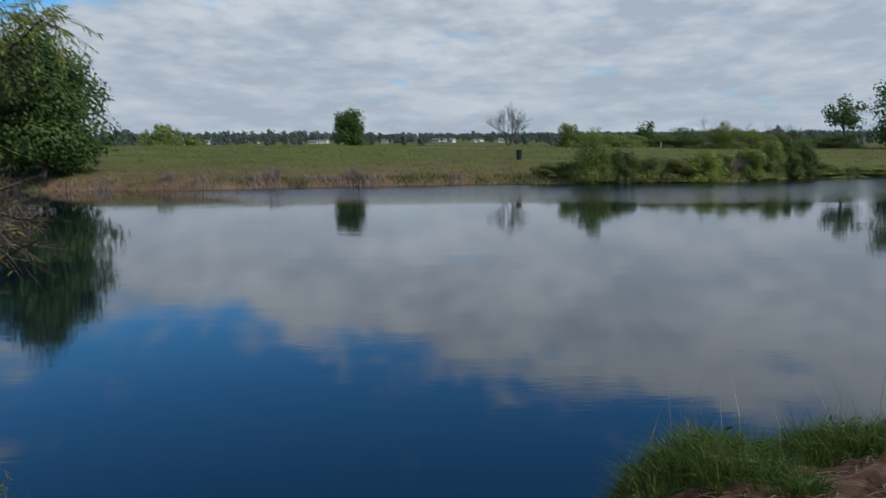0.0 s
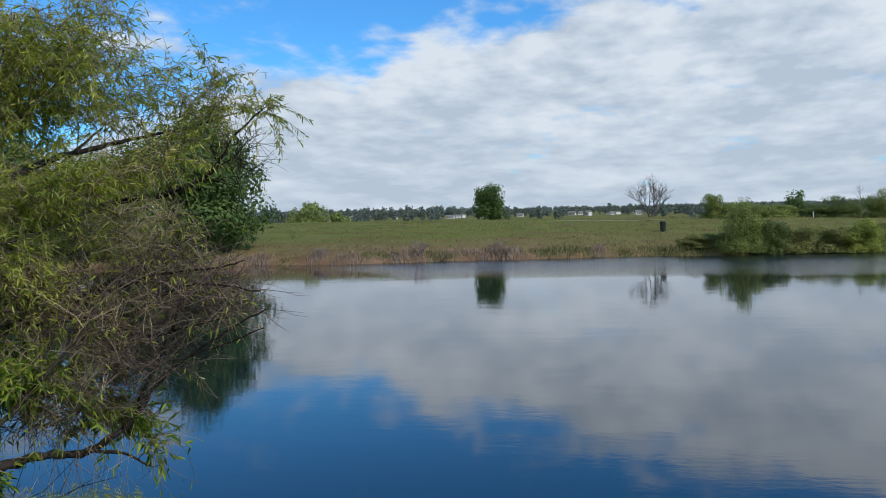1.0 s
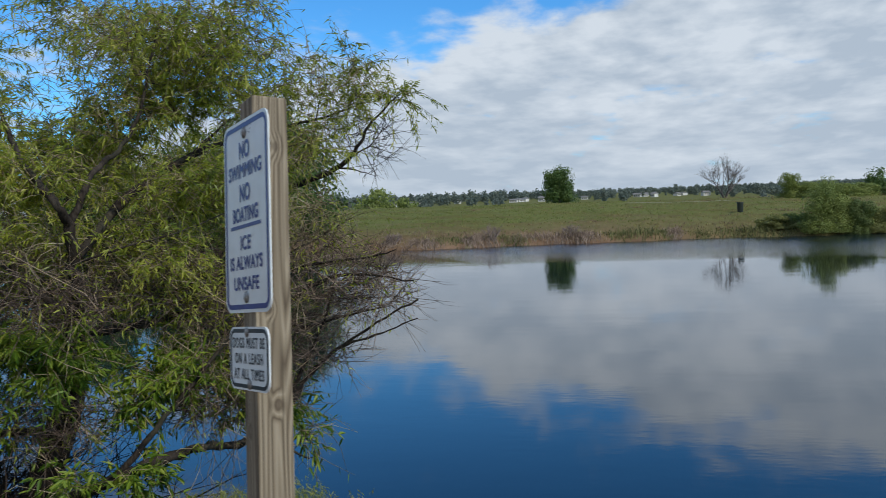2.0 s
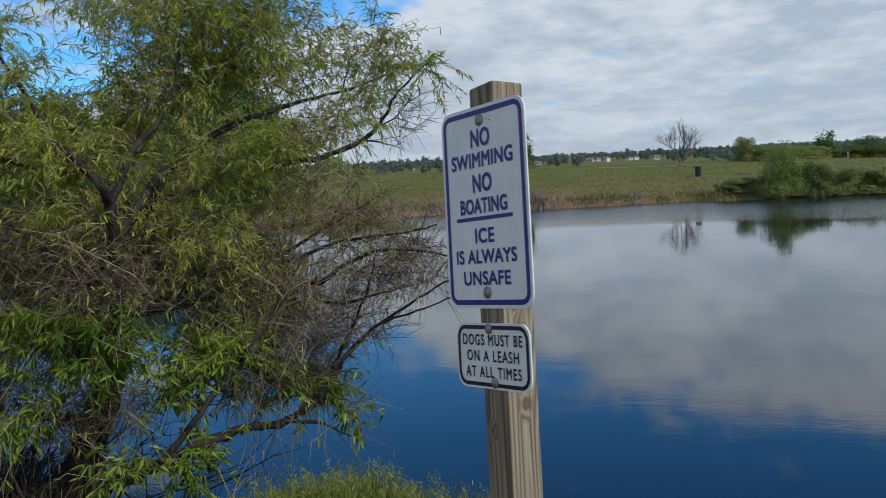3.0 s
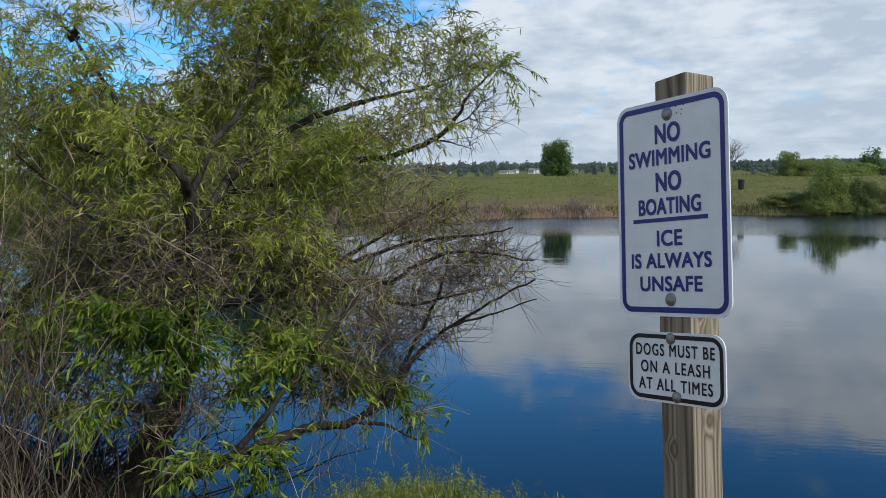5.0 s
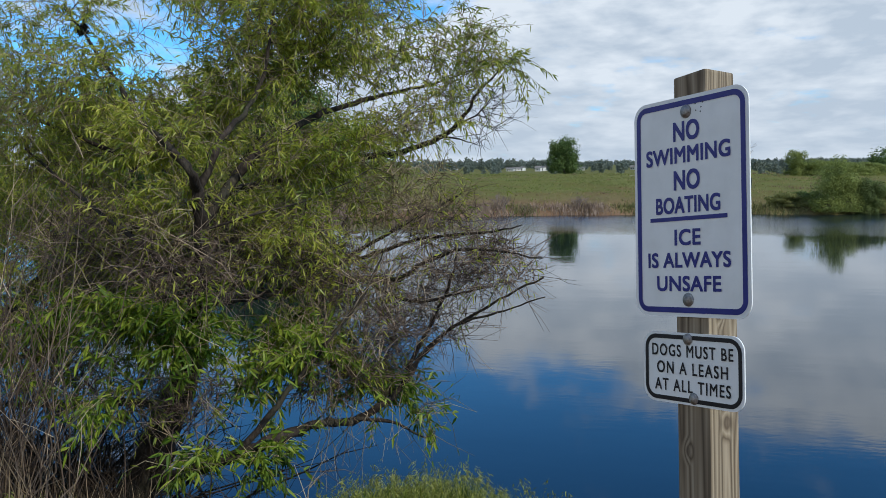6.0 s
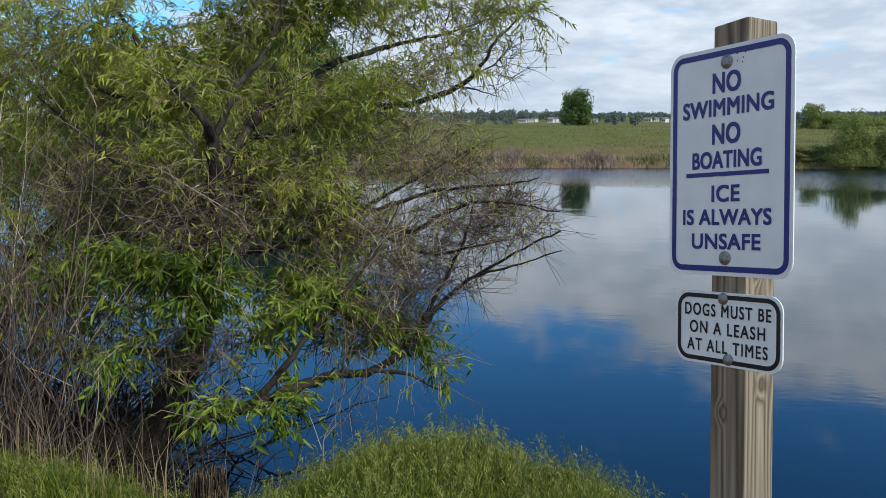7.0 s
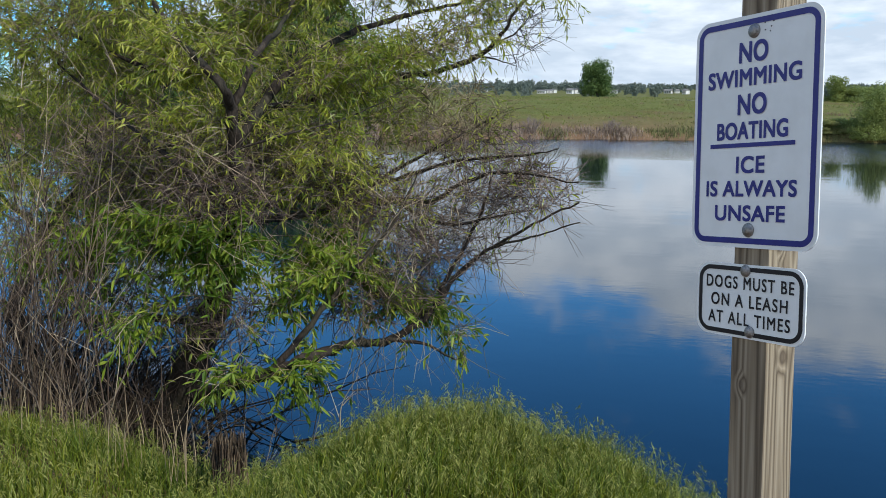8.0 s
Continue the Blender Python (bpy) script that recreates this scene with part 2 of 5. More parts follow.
    stops(fr, [(0.34, (0.30, 0.28, 0.25)), (0.56, (1, 1, 1))])
    l.new(fib.outputs[0], fr.inputs[0]), l.new(fr.outputs[0], mx.inputs[7])
    dk = n.new("ShaderNodeMix")
    dk.data_type = "RGBA"
    dk.inputs[7].default_value = (0.07, 0.05, 0.032, 1)
    l.new(hearts, dk.inputs["Factor"]), l.new(mx.outputs[2], dk.inputs[6])
    l.new(dk.outputs[2], b.inputs["Base Color"])
    bp = n.new("ShaderNodeBump")
    bp.inputs["Strength"].default_value, bp.inputs["Distance"].default_value = 0.5, 0.004
    l.new(fib.outputs[0], bp.inputs["Height"]), l.new(bp.outputs[0], b.inputs["Normal"])
    return m


M["post_wood"] = wood_post_material()


def ground_material():
    """Bank earth and meadow: brown soil by the near water, green-brown meadow on the far bank with bare reddish soil along its foot."""
    m = bpy.data.materials.new("meadow and bank earth")
    m.use_nodes = True
    n, l = m.node_tree.nodes, m.node_tree.links
    b = n["Principled BSDF"]
    b.inputs["Roughness"].default_value, b.inputs["Specular IOR Level"].default_value = 0.95, 0.1
    tc, sp = n.new("ShaderNodeTexCoord"), n.new("ShaderNodeSeparateXYZ")
    l.new(tc.outputs["Object"], sp.inputs[0])

    def nz(scale, detail=6.0, stretch=(1, 1, 1)):
        mp, t = n.new("ShaderNodeMapping"), n.new("ShaderNodeTexNoise")
        mp.inputs["Scale"].default_value = stretch
        t.inputs["Scale"].default_value, t.inputs["Detail"].default_value, t.inputs["Roughness"].default_value = scale, detail, 0.65
        l.new(tc.outputs["Object"], mp.inputs[0]), l.new(mp.outputs[0], t.inputs[0])
        return t.outputs[0]

    def ramp(fac, cols):
        r = n.new("ShaderNodeValToRGB")
        stops(r, cols)
        l.new(fac, r.inputs[0])
        return r.outputs[0]

    def mix(fac, a, c):
        x = n.new("ShaderNodeMix")
        x.data_type = "RGBA"
        l.new(fac, x.inputs["Factor"]), l.new(a, x.inputs[6]), l.new(c, x.inputs[7])
        return x.outputs[2]

    def rng(v, a, c, noise_in=None, amp=0.0):
        r = n.new("ShaderNodeMapRange")
        r.inputs[1].default_value, r.inputs[2].default_value = a, c
        if noise_in is not None:
            q = n.new("ShaderNodeMath")
            q.operation, q.inputs[1].default_value = "MULTIPLY_ADD", amp
            l.new(noise_in, q.inputs[0]), l.new(v, q.inputs[2])
            v = q.outputs[0]
        l.new(v, r.inputs[0])
        return r.outputs[0]

    meadow = ramp(nz(0.22, 9.0, (0.5, 1.6, 1)), [(0.3, (0.105, 0.084, 0.032)), (0.43, (0.125, 0.115, 0.034)), (0.56, (0.122, 0.138, 0.036)), (0.72, (0.175, 0.155, 0.062))])
    rusty = ramp(nz(0.7, 8.0), [(0.3, (0.12, 0.072, 0.040)), (0.55, (0.19, 0.122, 0.072)), (0.8, (0.29, 0.185, 0.12))])
    broad = nz(0.12, 4.0)
    foot = mix(rng(sp.outputs[2], 1.7, 0.35, broad, 1.6), meadow, rusty)
    soil = ramp(nz(6.0, 8.0), [(0.3, (0.05, 0.026, 0.015)), (0.5, (0.115, 0.062, 0.036)), (0.7, (0.23, 0.145, 0.092))])
    # brown growth thins out towards the greener end of the far bank
    east = rng(sp.outputs[0], 14.0, -12.0, broad, -16.0)
    foot2 = mix(east, meadow, foot)
    col = mix(rng(sp.outputs[1], 20.0, 30.0), soil, foot2)
    l.new(col, b.inputs["Base Color"])
    bp = n.new("ShaderNodeBump")
    bp.inputs["Strength"].default_value, bp.inputs["Distance"].default_value = 0.8, 0.06
    l.new(nz(7.0, 8.0), bp.inputs["Height"]), l.new(bp.outputs[0], b.inputs["Normal"])
    return m


M["ground"] = ground_material()


def water_material():
    """Deep still pond water: small ripples, rougher where the breeze touches it out towards the far bank."""
    m = bpy.data.materials.new("pond water")
    m.use_nodes = True
    n, l = m.node_tree.nodes, m.node_tree.links
    b = n["Principled BSDF"]
    b.inputs["Base Color"].default_value = (0.001, 0.007, 0.014, 1)
    b.inputs["IOR"].default_value = 1.45
    tc, sp = n.new("ShaderNodeTexCoord"), n.new("ShaderNodeSeparateXYZ")
    l.new(tc.outputs["Object"], sp.inputs[0])

    def nz(scale, detail, stretch):
        mp, t = n.new("ShaderNodeMapping"), n.new("ShaderNodeTexNoise")
        mp.inputs["Scale"].default_value = stretch
        t.inputs["Scale"].default_value, t.inputs["Detail"].default_value = scale, detail
        l.new(tc.outputs["Object"], mp.inputs[0]), l.new(mp.outputs[0], t.inputs[0])
        return t.outputs[0]

    def bumped(height, strength, dist, normal=None):
        bp = n.new("ShaderNodeBump")
        bp.inputs["Distance"].default_value = dist
        if isinstance(strength, float):
            bp.inputs["Strength"].default_value = strength
        else:
            l.new(strength, bp.inputs["Strength"])
        l.new(height, bp.inputs["Height"])
        if normal is not None:
            l.new(normal, bp.inputs["Normal"])
        return bp.outputs[0]

    edge = n.new("ShaderNodeMath")
    edge.operation, edge.inputs[1].default_value = "MULTIPLY_ADD", 8.0
    l.new(nz(0.05, 3.0, (0.6, 1.4, 1)), edge.inputs[0])
    lee = n.new("ShaderNodeMapRange")               # the western corner lies in the lee of the trees
    lee.inputs[1].default_value, lee.inputs[2].default_value, lee.inputs[3].default_value = -20.0, -8.0, -16.0
    lee.inputs[4].default_value = 0.0
    open_water = n.new("ShaderNodeMath")
    l.new(sp.outputs[0], lee.inputs[0]), l.new(lee.outputs[0], open_water.inputs[0]), l.new(sp.outputs[1], open_water.inputs[1])
    l.new(open_water.outputs[0], edge.inputs[2])
    breeze = n.new("ShaderNodeMapRange")
    breeze.inputs[1].default_value, breeze.inputs[2].default_value = 43.0, 54.0
    l.new(edge.outputs[0], breeze.inputs[0])
    rg = n.new("ShaderNodeMapRange")
    rg.inputs[3].default_value, rg.inputs[4].default_value = 0.04, 0.13
    l.new(breeze.outputs[0], rg.inputs[0]), l.new(rg.outputs[0], b.inputs["Roughness"])
    chop = n.new("ShaderNodeMapRange")
    chop.inputs[3].default_value, chop.inputs[4].default_value = 0.014, 0.60
    l.new(breeze.outputs[0], chop.inputs[0])
    long_swell = bumped(nz(0.9, 2.0, (0.5, 1.0, 1)), 0.10, 0.03)
    fine = bumped(nz(7.0, 3.0, (0.7, 1.4, 1)), chop.outputs[0], 0.035, long_swell)
    l.new(fine, b.inputs["Normal"])
    return m


M["water"] = water_material()


# ---- building blocks ----
def link_mesh(name, V, F, material, parent=None, label="", smooth=False):
    """A mesh from vertex and face arrays, as one object."""
    V, F = np.asarray(V, dtype=np.float32).reshape(-1, 3), np.asarray(F, dtype=np.int32)
    k = F.shape[1]
    me = bpy.data.meshes.new(name)
    me.vertices.add(len(V)), me.loops.add(F.size), me.polygons.add(len(F))
    me.vertices.foreach_set("co", V.ravel())
    me.loops.foreach_set("vertex_index", F.ravel())
    me.polygons.foreach_set("loop_start", np.arange(0, F.size, k, dtype=np.int32))
    me.polygons.foreach_set("use_smooth", np.full(len(F), smooth))
    me.update(calc_edges=True)
    me.materials.append(material)
    ob = new(name, me)
    ob.parent = parent
    if label:
        ob["label"] = label
    return ob


def part(name, bm, material, parent=None, label="", smooth=False):
    me = bpy.data.meshes.new(name)
    bm.to_mesh(me)
    bm.free()
    me.materials.append(material)
    for p in me.polygons:
        p.use_smooth = smooth
    ob = new(name, me)
    ob.parent = parent
    if label:
        ob["label"] = label
    return ob


def thing(name, m, label, category, group="", kind=""):
    ob = new(name)
    ob.empty_display_size = 0.1
    ob.matrix_world = m
    return tagged(ob, label, category, group, kind)


def box(bm, size, at, bevel=0.0, rot=None):
    r = bmesh.ops.create_cube(bm, size=1.0)
    m = Matrix.Translation(at) @ (rot or Matrix()) @ Matrix.Diagonal((*size, 1))
    bmesh.ops.transform(bm, matrix=m, verts=r["verts"])
    if bevel:
        es = list({e for v in r["verts"] for e in v.link_edges})
        bmesh.ops.bevel(bm, geom=es, offset=bevel, segments=2, affect="EDGES", profile=0.7)


class Tubes:
    """Collects tapering tubes along paths into one quad mesh."""

    def __init__(self):
        self.V, self.F = [], []

    def add(self, pts, radii, sides=5):
        pts = np.asarray(pts, dtype=float)
        n0 = len(self.V)
        d = np.gradient(pts, axis=0)
        d /= np.linalg.norm(d, axis=1)[:, None] + 1e-9
        ref = np.array((0.31, 0.95, 0.05)) if abs(d[0][2]) > 0.8 else np.array((0.0, 0.0, 1.0))
        u = np.cross(d, ref)
        u /= np.linalg.norm(u, axis=1)[:, None] + 1e-9
        w = np.cross(d, u)
        for i, p in enumerate(pts):
            for k in range(sides):
                an = 2 * math.pi * k / sides
                self.V.append(p + radii[i] * (math.cos(an) * u[i] + math.sin(an) * w[i]))
        for i in range(len(pts) - 1):
            for k in range(sides):
                k2 = (k + 1) % sides
                self.F.append((n0 + i * sides + k, n0 + i * sides + k2, n0 + (i + 1) * sides + k2, n0 + (i + 1) * sides + k))

    def link(self, name, material, parent=None, label="", smooth=True):
        return link_mesh(name, self.V, self.F, material, parent, label, smooth)


def smooth_path(pts, n):
    """Catmull-Rom through the points, n steps a span."""
    P = [Vector(p) for p in pts]
    P = [P[0] * 2 - P[1]] + P + [P[-1] * 2 - P[-2]]
    out = []
    for i in range(1, len(P) - 2):
        for k in range(n):
            t = k / n
            a, b, c, d = P[i - 1], P[i], P[i + 1], P[i + 2]
            out.append(0.5 * ((2 * b) + (c - a) * t + (2 * a - 5 * b + 4 * c - d) * t * t + (3 * b - a - 3 * c + d) * t ** 3))
    out.append(P[-2])
    return [np.array(p) for p in out]


def blades(R, base, height, width, lean, bend=0.5, az=None):
    """Grass blades: three triangles each, leaning and drooping. Arrays of bases, heights, widths and leans."""
    n = len(base)
    az = R.uniform(0, 2 * math.pi, n) if az is None else az
    dirv = np.stack((np.cos(az), np.sin(az), np.zeros(n)), 1)
    side = np.stack((-np.sin(az), np.cos(az), np.zeros(n)), 1) * width[:, None] / 2
    turn = R.uniform(0, math.pi, n)
    side = side * np.cos(turn)[:, None] + dirv * (np.sin(turn) * width / 2)[:, None]
    upv = np.array((0, 0, 1.0))
    mid = base + upv * (height * 0.55)[:, None] + dirv * (lean * height * 0.25)[:, None]
    tip = base + upv * (height * (1 - bend * lean * 0.6))[:, None] + dirv * (lean * height)[:, None]
    V = np.stack((base - side, base + side, mid - side * 0.8, mid + side * 0.8, tip), 1).reshape(-1, 3)
    o = np.arange(n)[:, None] * 5
    F = np.concatenate((o + np.array((0, 1, 2)), o + np.array((1, 3, 2)), o + np.array((2, 3, 4))), 0)
    return V, F, tip, dirv


def leaf_quads(R, P, D, length, width, flat=None):
    """Rhombic leaves at P along D (unit), as quads."""
    n = len(P)
    r = R.normal(size=(n, 3)) if flat is None else flat
    S = np.cross(D, r)
    S /= np.linalg.norm(S, axis=1)[:, None] + 1e-9
    N = np.cross(D, S)
    L, Wd = length[:, None], width[:, None] / 2
    a = P
    b = P + D * L * 0.42 + S * Wd + N * Wd * 0.35
    c = P + D * L - np.array((0, 0, 1.0)) * L * 0.12
    d = P + D * L * 0.42 - S * Wd + N * Wd * 0.35
    V = np.stack((a, b, c, d), 1).reshape(-1, 3)
    F = np.arange(n)[:, None] * 4 + np.array((0, 1, 2, 3))
    return V, F


# ---- ground and water ----
WATER = -0.72
NEAR = np.array(((-60, 9), (-12, 5.6), (-7, 4.95), (-5, 4.85), (-4.3, 4.55), (-3.75, 4.6), (-3.25, 5.3), (-2.8, 5.4), (-2.4, 5.15), (-1.8, 4.75), (-1, 4.35), (0.6, 4.25), (1.1, 4.75), (1.4, 5.5), (1.75, 6.1), (2.3, 5.95), (3.4, 6.35), (6, 6.6), (10, 7.2), (60, 10.0)))
FAR = np.array(((-60, 52), (-23.6, 55.8), (-15.5, 56.3), (-8.3, 58.5), (-3.2, 60.4), (4.6, 62.1), (12.4, 61.8), (20.8, 63.5), (25, 66.5), (28, 69.5), (35, 70.8), (80, 76)))


def ground_z(x, y, rough=True):
    x, y = np.asarray(x, dtype=float), np.asarray(y, dtype=float)
    wob = 0.10 * np.sin(x * 2.1 + 0.6) + 0.06 * np.sin(x * 5.3)
    d = np.maximum(np.maximum(np.interp(x, NEAR[:, 0], NEAR[:, 1]) + wob - y, -46 - x), x - 55)
    near = np.where(d > 0, WATER + 0.94 * (1 - np.exp(-np.maximum(d, 0) / 0.75)), WATER + np.maximum(d * 0.55, -1.6))
    e = y - np.interp(x, FAR[:, 0], FAR[:, 1]) - 0.5 * np.sin(x * 0.55) - 0.25 * np.sin(x * 1.7)
    far = np.interp(e, (-4, 0, 0.8, 3, 8, 20, 37, 43, 62), (-2.3, WATER, -0.3, 0.12, 0.62, 1.42, 2.09, 2.09, 0.3))
    crest = np.interp(x, (-50, 50), (2.42, 1.76)) / 2.09
    far = np.where(e > 6, far * (1 + (crest - 1) * np.clip((e - 6) / 20, 0, 1)), far)
    far = far + np.maximum(y - 300, 0) * 0.0155
    return np.maximum(near, far)


def spaced(stretches):
    out = []
    for a, b, s in stretches:
        out += list(np.arange(a, b, s))
    return np.array(out + [stretches[-1][1]])


def ground_sheet():
    xs = spaced([(-3000, -300, 150), (-300, -60, 12), (-60, -12, 1.2), (-12, 8, 0.16), (8, 60, 1.2), (60, 300, 12), (300, 3000, 150)])
    ys = spaced([(-60, -8, 6), (-8, 1.5, 0.6), (1.5, 8, 0.13), (8, 52, 2.0), (52, 104, 0.5), (104, 300, 8), (300, 4200, 120)])
    X, Y = np.meshgrid(xs, ys)
    Z = ground_z(X, Y)
    R = np.random.RandomState(3)
    Z = Z + R.normal(size=Z.shape) * np.where(Y < 9, 0.022, np.where(Y < 95, 0.035, 0.0))
    V = np.stack((X, Y, Z), 2).reshape(-1, 3)
    nx, ny = len(xs), len(ys)
    i = (np.arange(ny - 1)[:, None] * nx + np.arange(nx - 1)[None, :]).reshape(-1, 1)
    ob = link_mesh("ground", V, i + np.array((0, 1, nx + 1, nx)), M["ground"], smooth=True)
    return tagged(ob, "earthen pond bank and green meadow rising to a low ridge", "ground", kind="structure")


ground_sheet()


def water_sheet():
    bm = bmesh.new()
    vs = [bm.verts.new(p) for p in ((-50, 2.5, WATER), (58, 2.5, WATER), (58, 78, WATER), (-50, 78, WATER))]
    bm.faces.new(vs)
    return tagged(part("water", bm, M["water"]), "still deep blue pond water mirroring the clouds", "water", kind="structure")


water_sheet()


def footpath():
    """A pale track along the top of the far bank."""
    xs = np.linspace(-3.1, 8.0, 40)
    V, F = [], []
    for i, x in enumerate(xs):
        y = 91.0
        for dy in (-0.5, 0.5):
            V.append((x, y + dy, float(ground_z(x, y + dy)) + 0.06))
        if i:
            F.append((2 * i - 2, 2 * i, 2 * i + 1, 2 * i - 1))
    return tagged(link_mesh("path", V, F, M["gravel"]), "pale trodden gravel track along the grassy ridge", "path", kind="structure")


footpath()


# ---- far bank: trees, shrubs, reeds ----
def lobes_crown(R, centre, size, lobes, n, leaf, base_flat=False):
    """Leaves on the shells of many overlapping lobes inside one ellipsoid."""
    c, s = np.array(centre), np.array(size)
    u = R.normal(size=(lobes, 3))
    u /= np.linalg.norm(u, axis=1)[:, None]
    LC = c + u * s * (R.uniform(0.15, 0.72, lobes)[:, None])
    LR = R.uniform(0.22, 0.42, lobes)
    low = lobes // 3 if base_flat else 0
    if low:
        an, rr = R.uniform(0, 6.28, low), R.uniform(0.2, 0.72, low)
        LC[:low] = c + np.stack((np.cos(an) * rr * s[0], np.sin(an) * rr * s[1], -s[2] * R.uniform(0.45, 0.8, low)), 1)
    k = R.randint(0, lobes, n)
    v = R.normal(size=(n, 3))
    v /= np.linalg.norm(v, axis=1)[:, None]
    P = LC[k] + v * s * (LR[k] * R.uniform(0.5, 1.0, n))[:, None]
    N = v + R.normal(size=(n, 3)) * 0.35 + np.array((0, 0, 0.25))
    N /= np.linalg.norm(N, axis=1)[:, None]
    D = np.cross(N, R.normal(size=(n, 3)))
    D /= np.linalg.norm(D, axis=1)[:, None]
    ln = leaf * R.uniform(0.6, 1.4, n)
    return leaf_quads(R, P - D * (ln / 2)[:, None], D, ln, ln * R.uniform(0.6, 0.9, n), N), LC


def broadleaf(seed, x, y, height, width, mat, label, leaf=0.26, n=3600, lobes=34, clear=0.18, name="tree", category="tree", group=""):
    R = np.random.RandomState(seed)
    z = float(ground_z(x, y)) - 0.1
    t = thing(name, pose(x, y, z), label, category, group)
    h0 = height * clear
    ch = (height - h0) / 2
    (V, F), LC = lobes_crown(R, (0, 0, h0 + ch), (width / 2, width / 2, ch), lobes, n, leaf, clear < 0.1)
    V[:, 2] = np.maximum(V[:, 2], 0.02)
    tb = Tubes()
    r0 = 0.028 * height
    tb.add(smooth_path([(0, 0, 0), (0.02 * width, 0, h0), (-0.02 * width, 0.02 * width, h0 + ch * 0.8)], 4), np.linspace(r0, r0 * 0.55, 9), 8)
    tb.link("trunk", M["bare_wood"], t)
    lb = Tubes()
    for q in LC[:16]:
        s = R.uniform(0.3, 0.9)
        a = np.array((0, 0, h0 + ch * 0.8 * s - 0.05))
        mid = (a + q) / 2 + np.array((0, 0, 0.08 * height))
        lb.add(smooth_path([a, mid, q], 3), np.linspace(r0 * 0.4, r0 * 0.1, 7), 4)
    lb.link("limbs", M["bare_wood"], t)
    cr = link_mesh("crown", V, F, mat, t)
    cr["kind"] = "stuff"
    return t


def shrub(seed, x, y, height, width, depth, mat, label, leaf=0.10, n=8000, lobes=40, stems=14, group="shrubs on the far bank"):
    R = np.random.RandomState(seed)
    z = float(ground_z(x, y)) - 0.05
    t = thing("shrub", pose(x, y, z), label, "shrub", group)
    (V, F), LC = lobes_crown(R, (0, 0, height * 0.46), (width * 0.62, depth * 0.62, height * 0.62), lobes, n, leaf, True)
    V[:, 2] = np.maximum(V[:, 2], 0.02)
    tb = Tubes()
    for q in LC[:stems]:
        a = np.array((q[0] * 0.25, q[1] * 0.25, 0))
        tb.add(smooth_path([a, (a + q) / 2 + np.array((0, 0, 0.1 * height)), q], 3), np.linspace(0.03, 0.012, 7), 4)
    tb.link("stems", M["bare_wood"], t)
    cr = link_mesh("foliage", V, F, mat, t)
    cr["kind"] = "stuff"
    return t


def bare_tree(seed, x, y, height, spread, label, trunks=3, mat=None, name="tree", category="tree", r0=None, levels=4, lean=(0, 0), group=""):
    """Leafless tree: forking limbs down to fine twigs."""
    R = np.random.RandomState(seed)
    z = float(ground_z(x, y)) - 0.1
    t = thing(name, pose(x, y, z), label, category, group)
    tb, fine = Tubes(), Tubes()
    r0 = r0 or height * 0.022

    def grow(p, d, ln, r, lev):
        q1 = p + d * ln * 0.5 + R.normal(size=3) * ln * 0.05
        q2 = p + d * ln + R.normal(size=3) * ln * 0.07
        (tb if lev < 2 else fine).add([p, q1, q2], [r, r * 0.8, r * 0.62], 5 if lev < 2 else 3)
        if lev >= levels:
            return
        for k in range(R.randint(2, 4) + (lev > 1)):
            nd = d + R.normal(size=3) * 0.46 * np.array((1, 1, 0.55)) + np.array((0, 0, 0.14))
            nd /= np.linalg.norm(nd)
            start = q2 if k < 2 else q1
            grow(start, nd, ln * R.uniform(0.62, 0.85), r * 0.58, lev + 1)

    for k in range(trunks):
        an = 2 * math.pi * (k + R.uniform(0, 0.5)) / trunks
        d = np.array((math.cos(an) * spread + lean[0], math.sin(an) * spread + lean[1], 1.0))
        d /= np.linalg.norm(d)
        grow(np.array((0.06 * math.cos(an), 0.06 * math.sin(an), 0.0)), d, height * 0.31, r0, 0)
    tb.link("trunk", mat or M["bare_wood"], t)
    f = fine.link("twigs", mat or M["bare_wood"], t)
    f["kind"] = "stuff"
    return t


broadleaf(11, -26.0, 57.6, 10.4, 11.0, M["leaf_dark"], "large dark green broadleaf tree at the pond's edge", 0.26, 34000, 90, 0.04)
broadleaf(12, -33.0, 58.5, 8.5, 9.0, M["leaf_dark"], "dark green broadleaf tree behind the pond bank", 0.26, 22000, 80, 0.03)
broadleaf(20, -41.0, 57.5, 10.0, 10.0, M["leaf_dark"], "dark green broadleaf tree at the pond's edge", 0.28, 20000, 80, 0.03)
broadleaf(13, -10.3, 97.5, 5.0, 4.3, M["leaf_dark"], "lone rounded dark green tree on the ridge", 0.19, 9000, 70, 0.02)
bare_tree(14, 7.2, 99.5, 4.9, 0.6, "leafless grey tree with spreading limbs on the ridge", 4, r0=0.085, levels=5)
broadleaf(15, 28.9, 128.0, 5.8, 4.8, M["leaf_dark"], "small round green tree beyond the ridge", 0.26, 2600, 30, 0.05)
broadleaf(16, 46.8, 105.0, 6.5, 5.8, M["leaf_dark"], "airy green tree with gaps in its crown", 0.26, 2000, 22, 0.2)
broadleaf(17, 50.8, 98.0, 9.9, 9.8, M["leaf_dark"], "tall dark evergreen-looking tree", 0.3, 7000, 56, 0.03)
broadleaf(18, -41.5, 130.0, 5.8, 9.5, M["leaf_mid"], "broad low green tree in the meadow", 0.4, 2600, 34, 0.02)
broadleaf(19, -36.5, 131.0, 4.2, 6.0, M["leaf_mid"], "low green tree in the meadow", 0.4, 1500, 24, 0.02)

